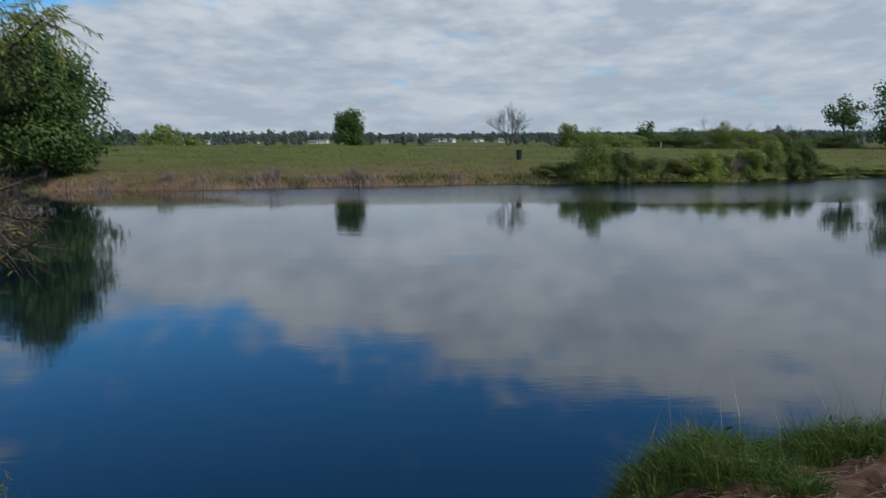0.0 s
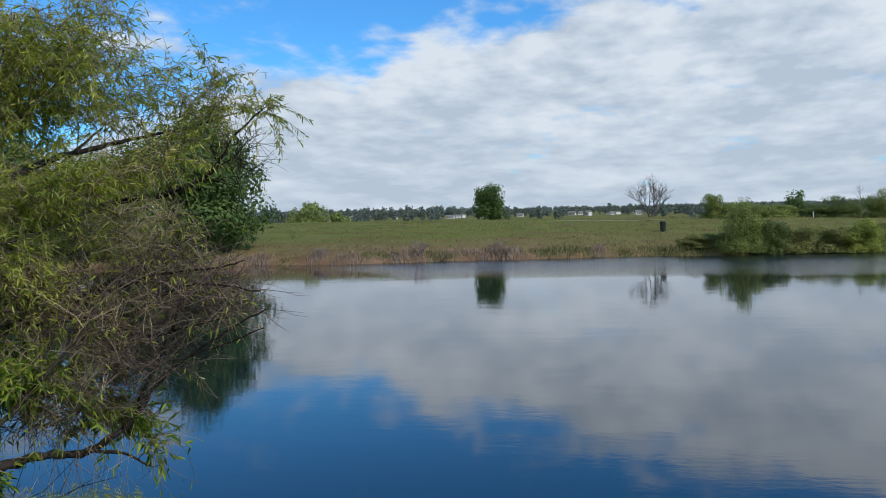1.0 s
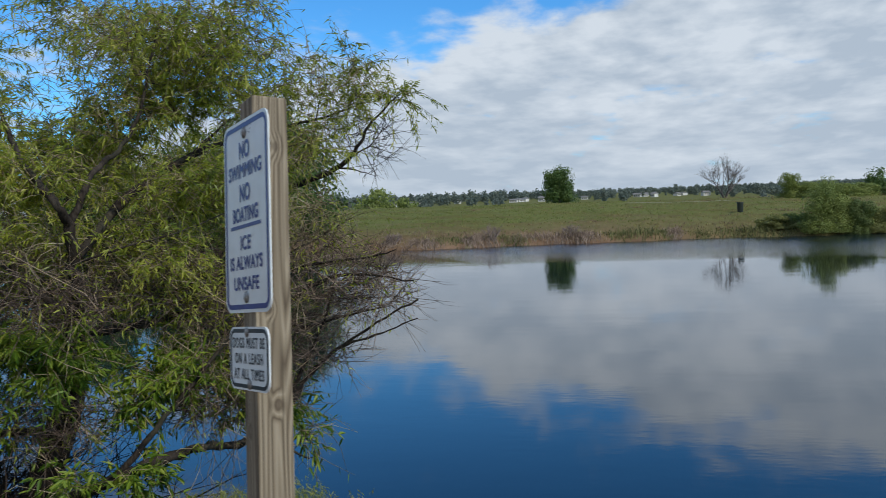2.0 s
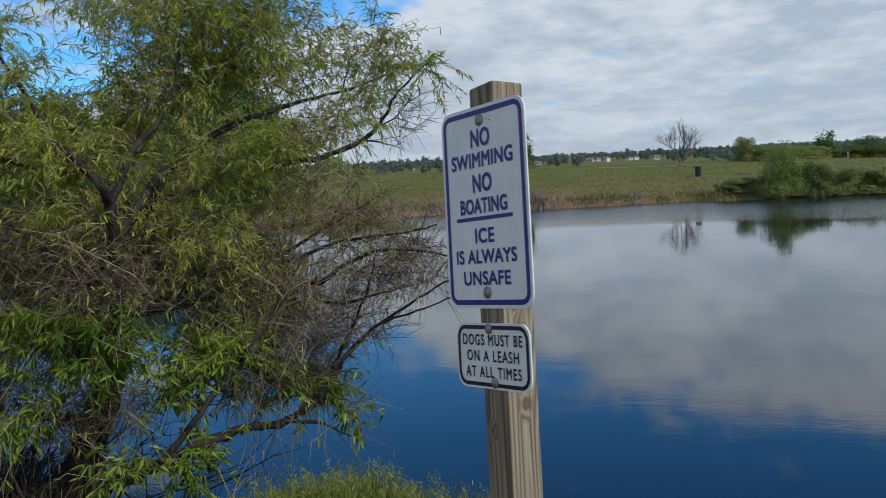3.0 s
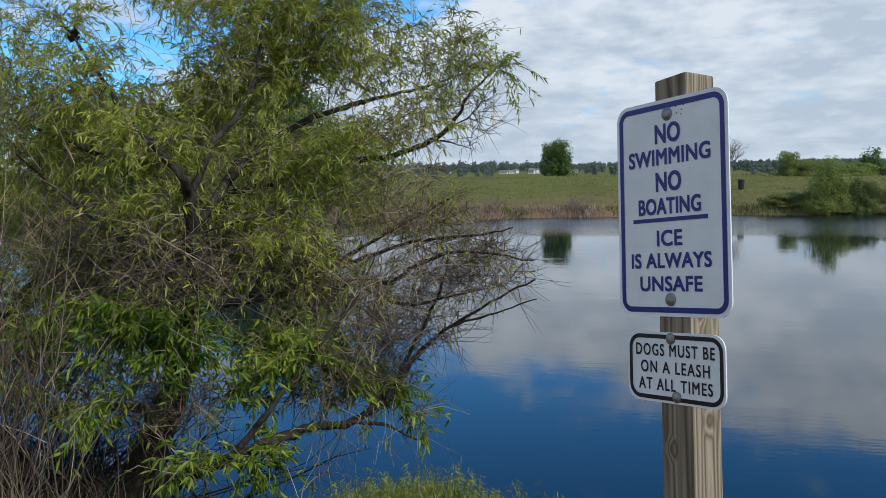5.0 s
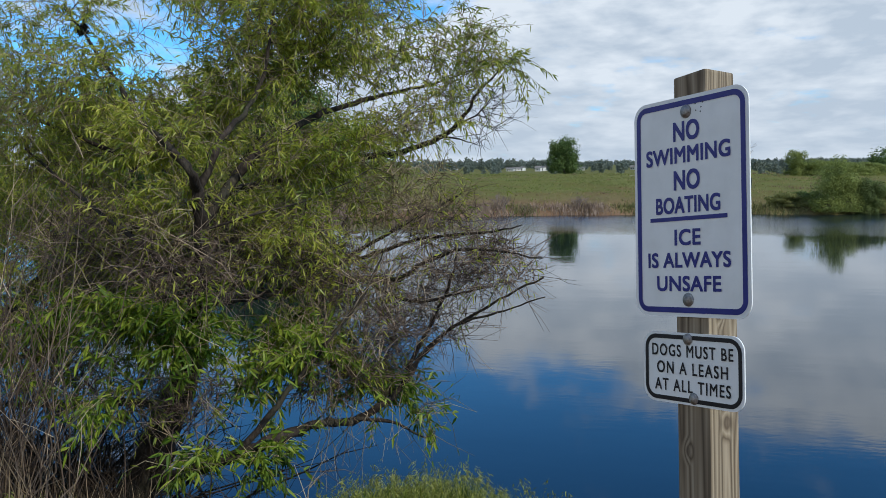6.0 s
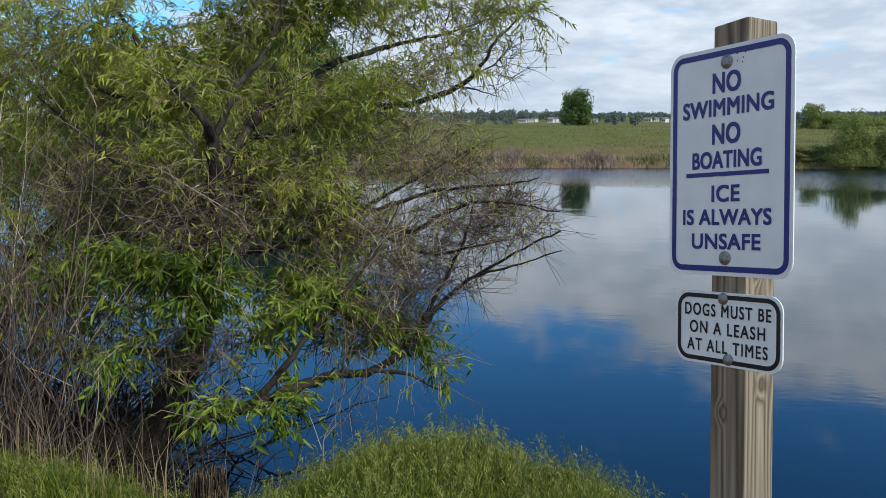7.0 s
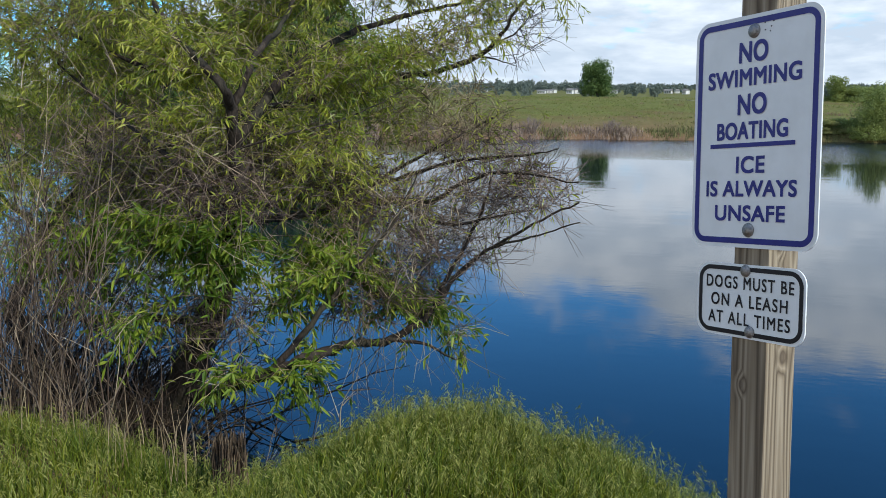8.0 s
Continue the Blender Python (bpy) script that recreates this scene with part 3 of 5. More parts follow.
SH = [  # x, y, height, width, depth, material, label
    (13.2, 94.8, 2.72, 2.0, 2.0, "leaf_mid", "upright green bush on the ridge"),
    (15.3, 94.8, 1.72, 3.2, 2.5, "leaf_mid", "spreading green bush on the ridge"),
    (18.2, 95.0, 1.47, 3.5, 2.5, "leaf_mid", "spreading green bush on the ridge"),
    (20.2, 96.6, 1.47, 3.0, 2.0, "leaf_mid", "low green bush on the ridge"),
    (24.1, 97.2, 1.47, 3.0, 2.2, "bush_dark", "low dark green bush on the ridge"),
    (26.4, 97.2, 2.16, 3.5, 2.7, "bush_dark", "dense green bush on the ridge"),
    (30.5, 97.2, 2.84, 4.1, 3.0, "leaf_mid", "tall green bush mixed with bare branches"),
    (33.9, 97.2, 1.97, 3.0, 2.5, "leaf_mid", "green bush on the ridge"),
    (36.9, 97.2, 1.97, 3.7, 2.5, "bush_dark", "dark green bush below bare branches"),
    (39.8, 99.0, 1.43, 4.1, 2.6, "bush_dark", "dark green bush behind the ridge"),
    (43.6, 99.0, 1.53, 5.4, 2.8, "bush_dark", "dark green bush behind the ridge"),
    (7.7, 63.9, 0.95, 2.0, 1.5, "leaf_olive", "green bush on the bank slope"),
    (9.0, 64.2, 1.0, 1.9, 1.5, "leaf_mid", "green bush on the bank slope"),
    (10.5, 62.7, 3.0, 3.1, 1.9, "leaf_mid", "tall green willow bush overhanging the water"),
    (12.5, 63.2, 2.0, 1.9, 1.6, "bush_dark", "dark shaded bush at the water's edge"),
    (14.4, 63.6, 1.5, 3.2, 2.0, "leaf_olive", "broad olive willow bush by the water"),
    (16.6, 63.9, 1.35, 2.4, 1.8, "leaf_olive", "rounded olive willow bush by the water"),
    (18.4, 63.7, 1.8, 2.6, 1.8, "leaf_lime", "bright yellow-green willow bush by the water"),
    (20.0, 65.2, 1.3, 1.8, 1.4, "leaf_mid", "green bush behind the shore"),
    (22.5, 66.0, 2.0, 1.8, 1.4, "leaf_mid", "green bush near the shore"),
    (24.2, 67.4, 2.4, 2.0, 1.6, "leaf_mid", "tall green bush near the shore"),
    (26.4, 69.8, 2.3, 2.0, 1.8, "bush_dark", "dark green bush at the shore"),
    (28.2, 70.8, 2.1, 2.2, 1.8, "bush_dark", "dark green bush at the shore"),
    (30.2, 71.2, 0.9, 2.2, 1.4, "leaf_mid", "low green growth at the shore"),
    (33.4, 71.8, 0.65, 3.4, 1.4, "leaf_mid", "low green growth at the shore"),
    (37.2, 72.6, 0.7, 3.4, 1.4, "leaf_mid", "low green growth at the shore"),
]
M["bush_dark"] = surface("dark bush foliage", [(0.2, (0.09, 0.13, 0.04)), (0.5, (0.145, 0.195, 0.058)), (0.8, (0.20, 0.25, 0.08))], 0.6, 0.6, 0, island=0.25, thin=0.5)
M["leaf_olive"] = surface("olive foliage", [(0.2, (0.19, 0.205, 0.07)), (0.5, (0.26, 0.275, 0.09)), (0.8, (0.34, 0.335, 0.125))], 0.5, 0.6, 0, island=0.25, thin=0.5)
M["pink_wood"] = surface("pinkish grey twigs", [(0.3, (0.18, 0.14, 0.12)), (0.7, (0.30, 0.24, 0.21))], 2, 0.9, 0)
for k, (x, y, h, w, d, mt, lab) in enumerate(SH):
    shore = y < 74
    shrub(40 + k, x, y - (0.9 if shore else 0.0), h * 1.1 + (0.45 if shore and h > 1 else 0.0), w * 1.28, d * 1.15, M[mt], lab, 0.10, 16000)
for k, (x, y, h, tr, mt) in enumerate(((29.0, 96.7, 4.0, 4, "bare_wood"), (31.9, 97.0, 3.8, 4, "bare_wood"), (36.1, 96.7, 3.7, 6, "bare_wood"), (38.1, 97.0, 3.3, 4, "bare_wood"),
                                       (20.8, 64.3, 1.6, 9, "pink_wood"), (21.8, 64.9, 1.5, 8, "pink_wood"), (25.2, 68.0, 1.9, 7, "pink_wood"), (-11.0, 58.6, 1.3, 9, "pink_wood"), (-6.0, 60.5, 1.1, 8, "pink_wood"), (-17.5, 57.3, 1.0, 8, "pink_wood"))):
    bare_tree(70 + k, x, y, h, 0.55, "leafless greyish pink shrub on the far bank", tr, M[mt], name="bare_shrub", category="shrub", r0=0.03, levels=4, group="bare shrubs on the far bank")


def reed_clump(seed, x, y, w, d, h, n, mat, label):
    R = np.random.RandomState(seed)
    z = float(ground_z(x, y))
    t = thing("reed_clump", pose(x, y, z), label, "reeds", "reed clumps along the far shore")
    bx, by = R.normal(size=n) * w / 3, R.normal(size=n) * d / 3
    bz = ground_z(x + bx, y + by) - z - 0.03
    keep = bz + z > WATER - 0.25
    B = np.stack((bx, by, bz), 1)[keep]
    hh = h * R.uniform(0.45, 1.1, len(B)) * np.clip(1.15 - np.abs(B[:, 0]) / w, 0.3, 1)
    V, F, _, _ = blades(R, B, hh, R.uniform(0.025, 0.06, len(B)), R.uniform(0.1, 0.9, len(B)))
    s = link_mesh("stalks", V, F, mat, t)
    s["kind"] = "stuff"
    return t


R0 = np.random.RandomState(5)
x = -27.0
k = 0
while x < 36:
    ys = float(np.interp(x, FAR[:, 0], FAR[:, 1])) + 0.5 * math.sin(x * 0.55) + 0.25 * math.sin(x * 1.7)
    pink = x < 1 and R0.rand() < 0.62
    h = R0.uniform(0.3, 0.8) if pink else R0.uniform(0.3, 0.6)
    if -25 < x < -15 and R0.rand() < 0.6:
        h *= 0.45
    reed_clump(200 + k, x, ys + R0.uniform(0.3, 0.9), R0.uniform(1.0, 3.4), 1.5, h * R0.uniform(0.7, 1.3), 300, M["reed_pink"] if pink else M["reed_green"],
               "dead pinkish brown reeds on the shore" if pink else "olive green sedge on the shore")
    x += R0.uniform(0.4, 2.2) * (1.0 if x < 12 else 1.6)
    k += 1


def meadow_tufts():
    """Flattened tufts and low leaves over the far slope."""
    R = np.random.RandomState(21)
    n = 26000
    x = R.uniform(-40, 54, n)
    y = np.interp(x, FAR[:, 0], FAR[:, 1]) + 0.8 + (R.uniform(0, 1, n) ** 0.8) * 38
    keep = np.array([noise.noise((a * 0.35, b * 0.6, 0.0)) for a, b in zip(x, y)]) + R.normal(size=n) * 0.15 > 0.0
    x, y = x[keep], y[keep]
    n = len(x)
    P = np.stack((x, y, ground_z(x, y) + R.uniform(0.0, 0.035, n)), 1)
    N = R.normal(size=(n, 3)) * 0.12 + np.array((0, -0.25, 1.0))
    N /= np.linalg.norm(N, axis=1)[:, None]
    D = np.cross(N, R.normal(size=(n, 3)))
    D /= np.linalg.norm(D, axis=1)[:, None]
    ln = R.uniform(0.10, 0.34, n)
    V, F = leaf_quads(R, P, D, ln, ln * R.uniform(0.4, 0.8, n), N)
    tagged(link_mesh("meadow_grass", V, F, M["far_grass"]), "rough olive meadow grass over the far bank", "grass", kind="stuff")
    # standing tufts: straw, russet weeds and greener grass in drifts
    n = 20000
    x = R.uniform(-40, 54, n)
    y = np.interp(x, FAR[:, 0], FAR[:, 1]) + 1.0 + (R.uniform(0, 1, n) ** 1.1) * 37
    drift = np.array([noise.noise((a * 0.16, b * 0.35, 2.0)) + 0.5 * noise.noise((a * 0.7, b * 1.1, 5.0)) for a, b in zip(x, y)])
    low = np.clip(1.2 - (y - np.interp(x, FAR[:, 0], FAR[:, 1])) / 5.0, -1, 1) * np.clip((6 - x) / 12, 0.0, 1)
    kind = drift + 0.45 * low + R.normal(size=n) * 0.12
    for lo, hi, mat, h, lab in ((0.42, 9, "far_russet", 0.22, "drifts of dead russet weeds on the far bank"), (0.18, 0.42, "far_straw", 0.20, "straw-coloured tufts on the far bank"), (-9, -0.3, "far_green", 0.14, "greener grass tufts on the far bank")):
        m = (kind > lo) & (kind <= hi)
        xx, yy = np.repeat(x[m], 4) + R.normal(size=4 * m.sum()) * 0.12, np.repeat(y[m], 4) + R.normal(size=4 * m.sum()) * 0.12
        B = np.stack((xx, yy, ground_z(xx, yy) - 0.02), 1)
        V, F, _, _ = blades(R, B, h * R.uniform(0.4, 1.2, len(B)), R.uniform(0.03, 0.08, len(B)), R.uniform(0.1, 0.9, len(B)))
        tagged(link_mesh("meadow_tufts", V, F, M[mat]), lab, "grass", kind="stuff")


M["far_straw"] = surface("straw tufts", [(0.2, (0.25, 0.22, 0.085)), (0.8, (0.34, 0.30, 0.13))], 0.3, 0.85, 0, island=0.3, thin=0.4)
M["far_green"] = surface("green tufts", [(0.2, (0.17, 0.20, 0.055)), (0.8, (0.26, 0.28, 0.085))], 0.3, 0.8, 0, island=0.3, thin=0.4)
M["far_grass"] = surface("meadow grass", [(0.25, (0.12, 0.108, 0.038)), (0.5, (0.14, 0.152, 0.04)), (0.8, (0.20, 0.185, 0.065))], 0.12, 0.8, 0, island=0.3, thin=0.3)
M["far_russet"] = surface("russet weeds", [(0.2, (0.20, 0.145, 0.085)), (0.8, (0.32, 0.235, 0.15))], 0.3, 0.85, 0, island=0.3, thin=0.4)
meadow_tufts()


HOUSES = np.array((-0.292, -0.270, -0.215, -0.150, -0.136, -0.118, -0.070, -0.012, 0.006, 0.030, 0.060))


def far_woods():
    """The wooded country behind, from six hundred metres out to the skyline."""
    R = np.random.RandomState(8)
    Ps, Ls = [], []
    for y0, y1, count, h0, h1 in ((260, 420, 90, 3.0, 5.0), (480, 900, 420, 6, 10.5), (900, 1700, 800, 7, 12), (1700, 3000, 900, 8, 13)):
        y = R.uniform(y0, y1, count)
        x = y * R.uniform(-0.62, 0.60, count)
        keep = ~((y < 450) & (x / y > -0.16) & (x / y < 0.04)) & ~((y < 760) & (np.min(np.abs((x / y)[:, None] - HOUSES[None, :]), axis=1) < 0.011))
        x, y = x[keep], y[keep]
        z = ground_z(x, y)
        for xi, yi, zi in zip(x, y, z):
            h = 0.82 * R.uniform(h0, h1) * (1.25 if R.rand() < 0.05 else 1.0) * (1.2 if xi / yi < -0.1 else 0.95)
            w = h * R.uniform(0.4, 0.75)
            m = 170
            v = R.normal(size=(m, 3))
            v /= np.linalg.norm(v, axis=1)[:, None]
            Ps.append(np.array((xi, yi, zi + h * 0.52)) + v * np.array((w / 2, w / 2, h * 0.52)) * R.uniform(0.6, 1.05, m)[:, None])
            Ls.append(np.full(m, h * 0.2))
    P, L = np.concatenate(Ps), np.concatenate(Ls)
    D = R.normal(size=P.shape)
    D /= np.linalg.norm(D, axis=1)[:, None]
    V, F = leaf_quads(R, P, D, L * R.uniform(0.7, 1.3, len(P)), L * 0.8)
    return tagged(link_mesh("far_woods", V, F, M["leaf_far_hazed"]), "distant belt of green woodland, haze put into its colour", "woodland", kind="stuff")


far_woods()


def house(seed, x, y, w, d, h):
    R = np.random.RandomState(seed)
    t = thing("house", pose(x, y, float(ground_z(x, y)) - 0.2, 0, 0, R.uniform(-60, 60)), "small pale house far off among trees", "house", "distant houses")
    bm = bmesh.new()
    box(bm, (w, d, h), (0, 0, h / 2))
    part("wall", bm, M["house_wall"], t)
    bm = bmesh.new()
    a = [bm.verts.new(p) for p in ((-w * 0.55, -d * 0.6, h), (w * 0.55, -d * 0.6, h), (w * 0.55, 0, h * 1.5), (-w * 0.55, 0, h * 1.5), (-w * 0.55, d * 0.6, h), (w * 0.55, d * 0.6, h))]
    for f in ((0, 1, 2, 3), (3, 2, 5, 4), (0, 3, 4), (1, 5, 2), (0, 4, 5, 1)):
        bm.faces.new([a[i] for i in f])
    part("roof", bm, M["house_roof"], t)
    for k in (-0.28, 0.0, 0.28):
        bm = bmesh.new()
        box(bm, (w * 0.13, 0.1, h * 0.35), (w * k, -d / 2 - 0.04, h * 0.55))
        part("window", bm, M["glass_dark"], t)
    return t


for k, ax in enumerate(HOUSES):
    for j in range(1 + k % 2):
        yy = 700 + 23 * (k * 7 % 5) + 30 * j
        house(300 + 10 * k + j, (ax + 0.007 * j) * yy, yy, 3.5 + (k * 37 % 4), 5, 2.2 + 0.4 * (k % 3))


def litter_bin():
    """A dark bin with a rim and lid on a short post foot."""
    x, y = 6.24, 73.0
    t = thing("litter_bin", pose(x, y, float(ground_z(x, y)) - 0.02), "dark green litter bin on the grassy bank", "bin")
    bm = bmesh.new()
    bmesh.ops.create_cone(bm, segments=20, radius1=0.22, radius2=0.25, depth=0.74, cap_ends=True, matrix=Matrix.Translation((0, 0, 0.39)))
    part("body", bm, M["bin_green"], t)
    bm = bmesh.new()
    bmesh.ops.create_cone(bm, segments=20, radius1=0.28, radius2=0.26, depth=0.06, cap_ends=True, matrix=Matrix.Translation((0, 0, 0.79)))
    part("rim", bm, M["bin_green"], t)
    bm = bmesh.new()
    bmesh.ops.create_cone(bm, segments=12, radius1=0.2, radius2=0.2, depth=0.05, cap_ends=True, matrix=Matrix.Translation((0, 0, 0.02)))
    part("foot", bm, M["bin_green"], t)


litter_bin()


def marker_post():
    x, y = 22.6, 93.0
    t = thing("marker_post", pose(x, y, float(ground_z(x, y)) - 0.05), "slim white marker post on the ridge", "post")
    bm = bmesh.new()
    bmesh.ops.create_cone(bm, segments=10, radius1=0.032, radius2=0.032, depth=0.7, cap_ends=True, matrix=Matrix.Translation((0, 0, 0.35)))
    part("shaft", bm, M["white_paint"], t)
    bm = bmesh.new()
    bmesh.ops.create_cone(bm, segments=10, radius1=0.034, radius2=0.012, depth=0.06, cap_ends=True, matrix=Matrix.Translation((0, 0, 0.73)))
    part("cap", bm, M["white_paint"], t)


marker_post()


# ---- the sign post ----
def rounded(w, h, r, n=8):
    pts = []
    for cx0, cy0, a0 in ((w / 2 - r, h / 2 - r, 0), (-w / 2 + r, h / 2 - r, 90), (-w / 2 + r, -h / 2 + r, 180), (w / 2 - r, -h / 2 + r, 270)):
        for k in range(n + 1):
            an = radians(a0 + 90 * k / n)
            pts.append((cx0 + r * math.cos(an), cy0 + r * math.sin(an)))
    return pts


def plate_mesh(w, h, r, thick):
    """A rounded plate in the x-z plane, facing -y."""
    bm = bmesh.new()
    f = bm.faces.new([bm.verts.new((x, 0, z)) for x, z in rounded(w, h, r)])
    g = bmesh.ops.extrude_face_region(bm, geom=[f])
    bmesh.ops.translate(bm, vec=(0, thick, 0), verts=[v for v in g["geom"] if isinstance(v, bmesh.types.BMVert)])
    bmesh.ops.recalc_face_normals(bm, faces=bm.faces)
    return bm


def ring_mesh(w, h, r, band, depth):
    bm = bmesh.new()
    o, i = rounded(w, h, r), rounded(w - 2 * band, h - 2 * band, max(r - band, 0.004))
    a = [bm.verts.new((x, -depth, z)) for x, z in o]
    b = [bm.verts.new((x, -depth, z)) for x, z in i]
    for k in range(len(a)):
        k2 = (k + 1) % len(a)
        bm.faces.new((a[k], a[k2], b[k2], b[k]))
    bmesh.ops.recalc_face_normals(bm, faces=bm.faces)
    return bm


def lettering(body, width, height, at, material, parent, weight=0.02, spacing=1.0):
    """One line of raised ink, fitted to a width and cap height, centred at (x, z) on the plate; weight thickens the strokes."""
    cu = bpy.data.curves.new("lettering", "FONT")
    cu.body, cu.space_character, cu.resolution_u = body, spacing, 5
    tmp = new("lettering_outline", cu)
    dg = bpy.context.evaluated_depsgraph_get()
    me = bpy.data.meshes.new_from_object(tmp.evaluated_get(dg))
    bpy.data.objects.remove(tmp)
    n = len(me.vertices)
    co = np.zeros(n * 3)
    me.vertices.foreach_get("co", co)
    co = co.reshape(-1, 3)
    lo, hi = co.min(0), co.max(0)
    q = (co - (lo + hi) / 2) / (hi - lo + 1e-9)
    me.calc_loop_triangles()
    tri = np.zeros(len(me.loop_triangles) * 3, dtype=np.int32)
    me.loop_triangles.foreach_get("vertices", tri)
    bpy.data.meshes.remove(me)
    tri = tri.reshape(-1, 3)
    b = height * weight                      # strokes thickened by nine passes of ink
    V = [np.stack((at[0] + q[:, 0] * (width - 2 * b) + i * b, np.full(n, -0.0012 - 0.00002 * (3 * i + j)), at[1] + q[:, 1] * (height - 2 * b) + j * b), 1) for i in (-1, 0, 1) for j in (-1, 0, 1)]
    return link_mesh("lettering", np.concatenate(V), np.concatenate([tri + n * k for k in range(9)]), material, parent)


def bolt(parent, x, z, r=0.0105):
    bm = bmesh.new()
    bmesh.ops.create_uvsphere(bm, u_segments=14, v_segments=8, radius=r, matrix=Matrix.Translation((x, -0.001, z)) @ Matrix.Diagonal((1, 0.55, 1, 1)))
    bmesh.ops.create_cone(bm, segments=16, radius1=r * 1.35, radius2=r * 1.3, depth=0.002, cap_ends=True, matrix=Matrix.Translation((x, -0.0015, z)) @ Matrix.Rotation(radians(90), 4, "X"))
    return part("bolt", bm, M["steel"], parent, smooth=True)


def sign_post():
    az = -44.85
    t = thing("sign_post", pose(-1.637, 1.729, 0.0, -6.3, -1.31, 0) @ pose(0, 0, 0, 0, 0, az), "weathered square timber post carrying two metal rule signs", "sign post")
    S = 0.086
    H = 2.046
    bm = bmesh.new()
    box(bm, (S, S, H + 0.25), (0, 0, (H - 0.25) / 2), 0.006)
    for v in bm.verts:                       # saw-cut top, a little out of square
        if v.co.z > H - 0.01:
            v.co.z += v.co.x * 0.06
    part("post", bm, M["post_wood"], t)
    front = -S / 2 - 0.0035

    big = part("rule_sign", plate_mesh(0.305, 0.456, 0.034, 0.003), M["sign_white"], t, "white metal sign with blue border and capitals")
    big.location = (-0.002, front, 1.772)
    part("border", ring_mesh(0.305 - 0.016, 0.456 - 0.016, 0.028, 0.0115, 0.0008), M["sign_blue"], big)
    top, hh = 0.456 / 2, 0.456
    for body, fy, w, h in (("NO", 0.157, 0.070, 0.044), ("SWIMMING", 0.264, 0.225, 0.037), ("NO", 0.380, 0.070, 0.044), ("BOATING", 0.492, 0.172, 0.037),
                           ("ICE", 0.640, 0.070, 0.036), ("IS ALWAYS", 0.743, 0.220, 0.034), ("UNSAFE", 0.850, 0.171, 0.034)):
        lettering(body, w, h * 0.95, (-0.004, top - fy * hh), M["sign_blue"], big, 0.034, 1.05)
    bm = bmesh.new()
    box(bm, (0.205, 0.0006, 0.0085), (-0.004, -0.0008, top - 0.555 * hh))
    part("rule", bm, M["sign_blue"], big)
    bolt(big, -0.004, top - 0.071 * hh)
    bolt(big, -0.004, top - 0.922 * hh)
    for k, (dx, dz) in enumerate(((0.022, -0.002), (0.036, 0.003), (0.034, -0.006), (0.021, 0.012), (0.041, 0.012))):
        bm = bmesh.new()
        bmesh.ops.create_cone(bm, segments=8, radius1=0.0016, radius2=0.0014, depth=0.0006, cap_ends=True, matrix=Matrix.Translation((dx, -0.0006, top - 0.071 * hh + dz)) @ Matrix.Rotation(radians(90), 4, "X"))
        part("nick", bm, M["sign_black"], big)

    low = part("leash_sign", plate_mesh(0.264, 0.147, 0.030, 0.003), M["sign_white"], t, "small white metal sign with black border and capitals")
    low.location = (-0.001, front, 1.4375)
    part("border", ring_mesh(0.264 - 0.010, 0.147 - 0.010, 0.030, 0.0088, 0.0008), M["sign_black"], low)
    for body, z, w in (("DOGS MUST BE", 0.036, 0.214), ("ON A LEASH", 0.0, 0.187), ("AT ALL TIMES", -0.036, 0.200)):
        lettering(body, w, 0.0255, (0.0, z), M["sign_black"], low, 0.02, 1.2)
    bolt(low, -0.008, 0.061, 0.009)
    bolt(low, 0.006, -0.059, 0.009)


sign_post()


# ---- the leaning willow ----
def lance_leaves(R, P, D, length, width):
    """Narrow pointed leaves: two folded halves each, the tip drooping."""
    n = len(P)
    S = np.cross(D, R.normal(size=(n, 3)))
    S /= np.linalg.norm(S, axis=1)[:, None] + 1e-9
    N = np.cross(D, S)
    L, W = length[:, None], width[:, None] / 2
    dz = np.array((0, 0, -1.0)) * L
    a, tip = P, P + D * L + dz * 0.16
    m1, m2 = P + D * L * 0.3 + dz * 0.01, P + D * L * 0.66 + dz * 0.07
    V = np.stack((a, m1 + S * W + N * W * 0.4, m2 + S * W * 0.8 + N * W * 0.3, tip, m2 - S * W * 0.8 + N * W * 0.3, m1 - S * W + N * W * 0.4), 1).reshape(-1, 3)
    o = np.arange(n)[:, None] * 6
    return V, np.concatenate((o + np.array((0, 1, 2, 3)), o + np.array((0, 3, 4, 5))), 0)


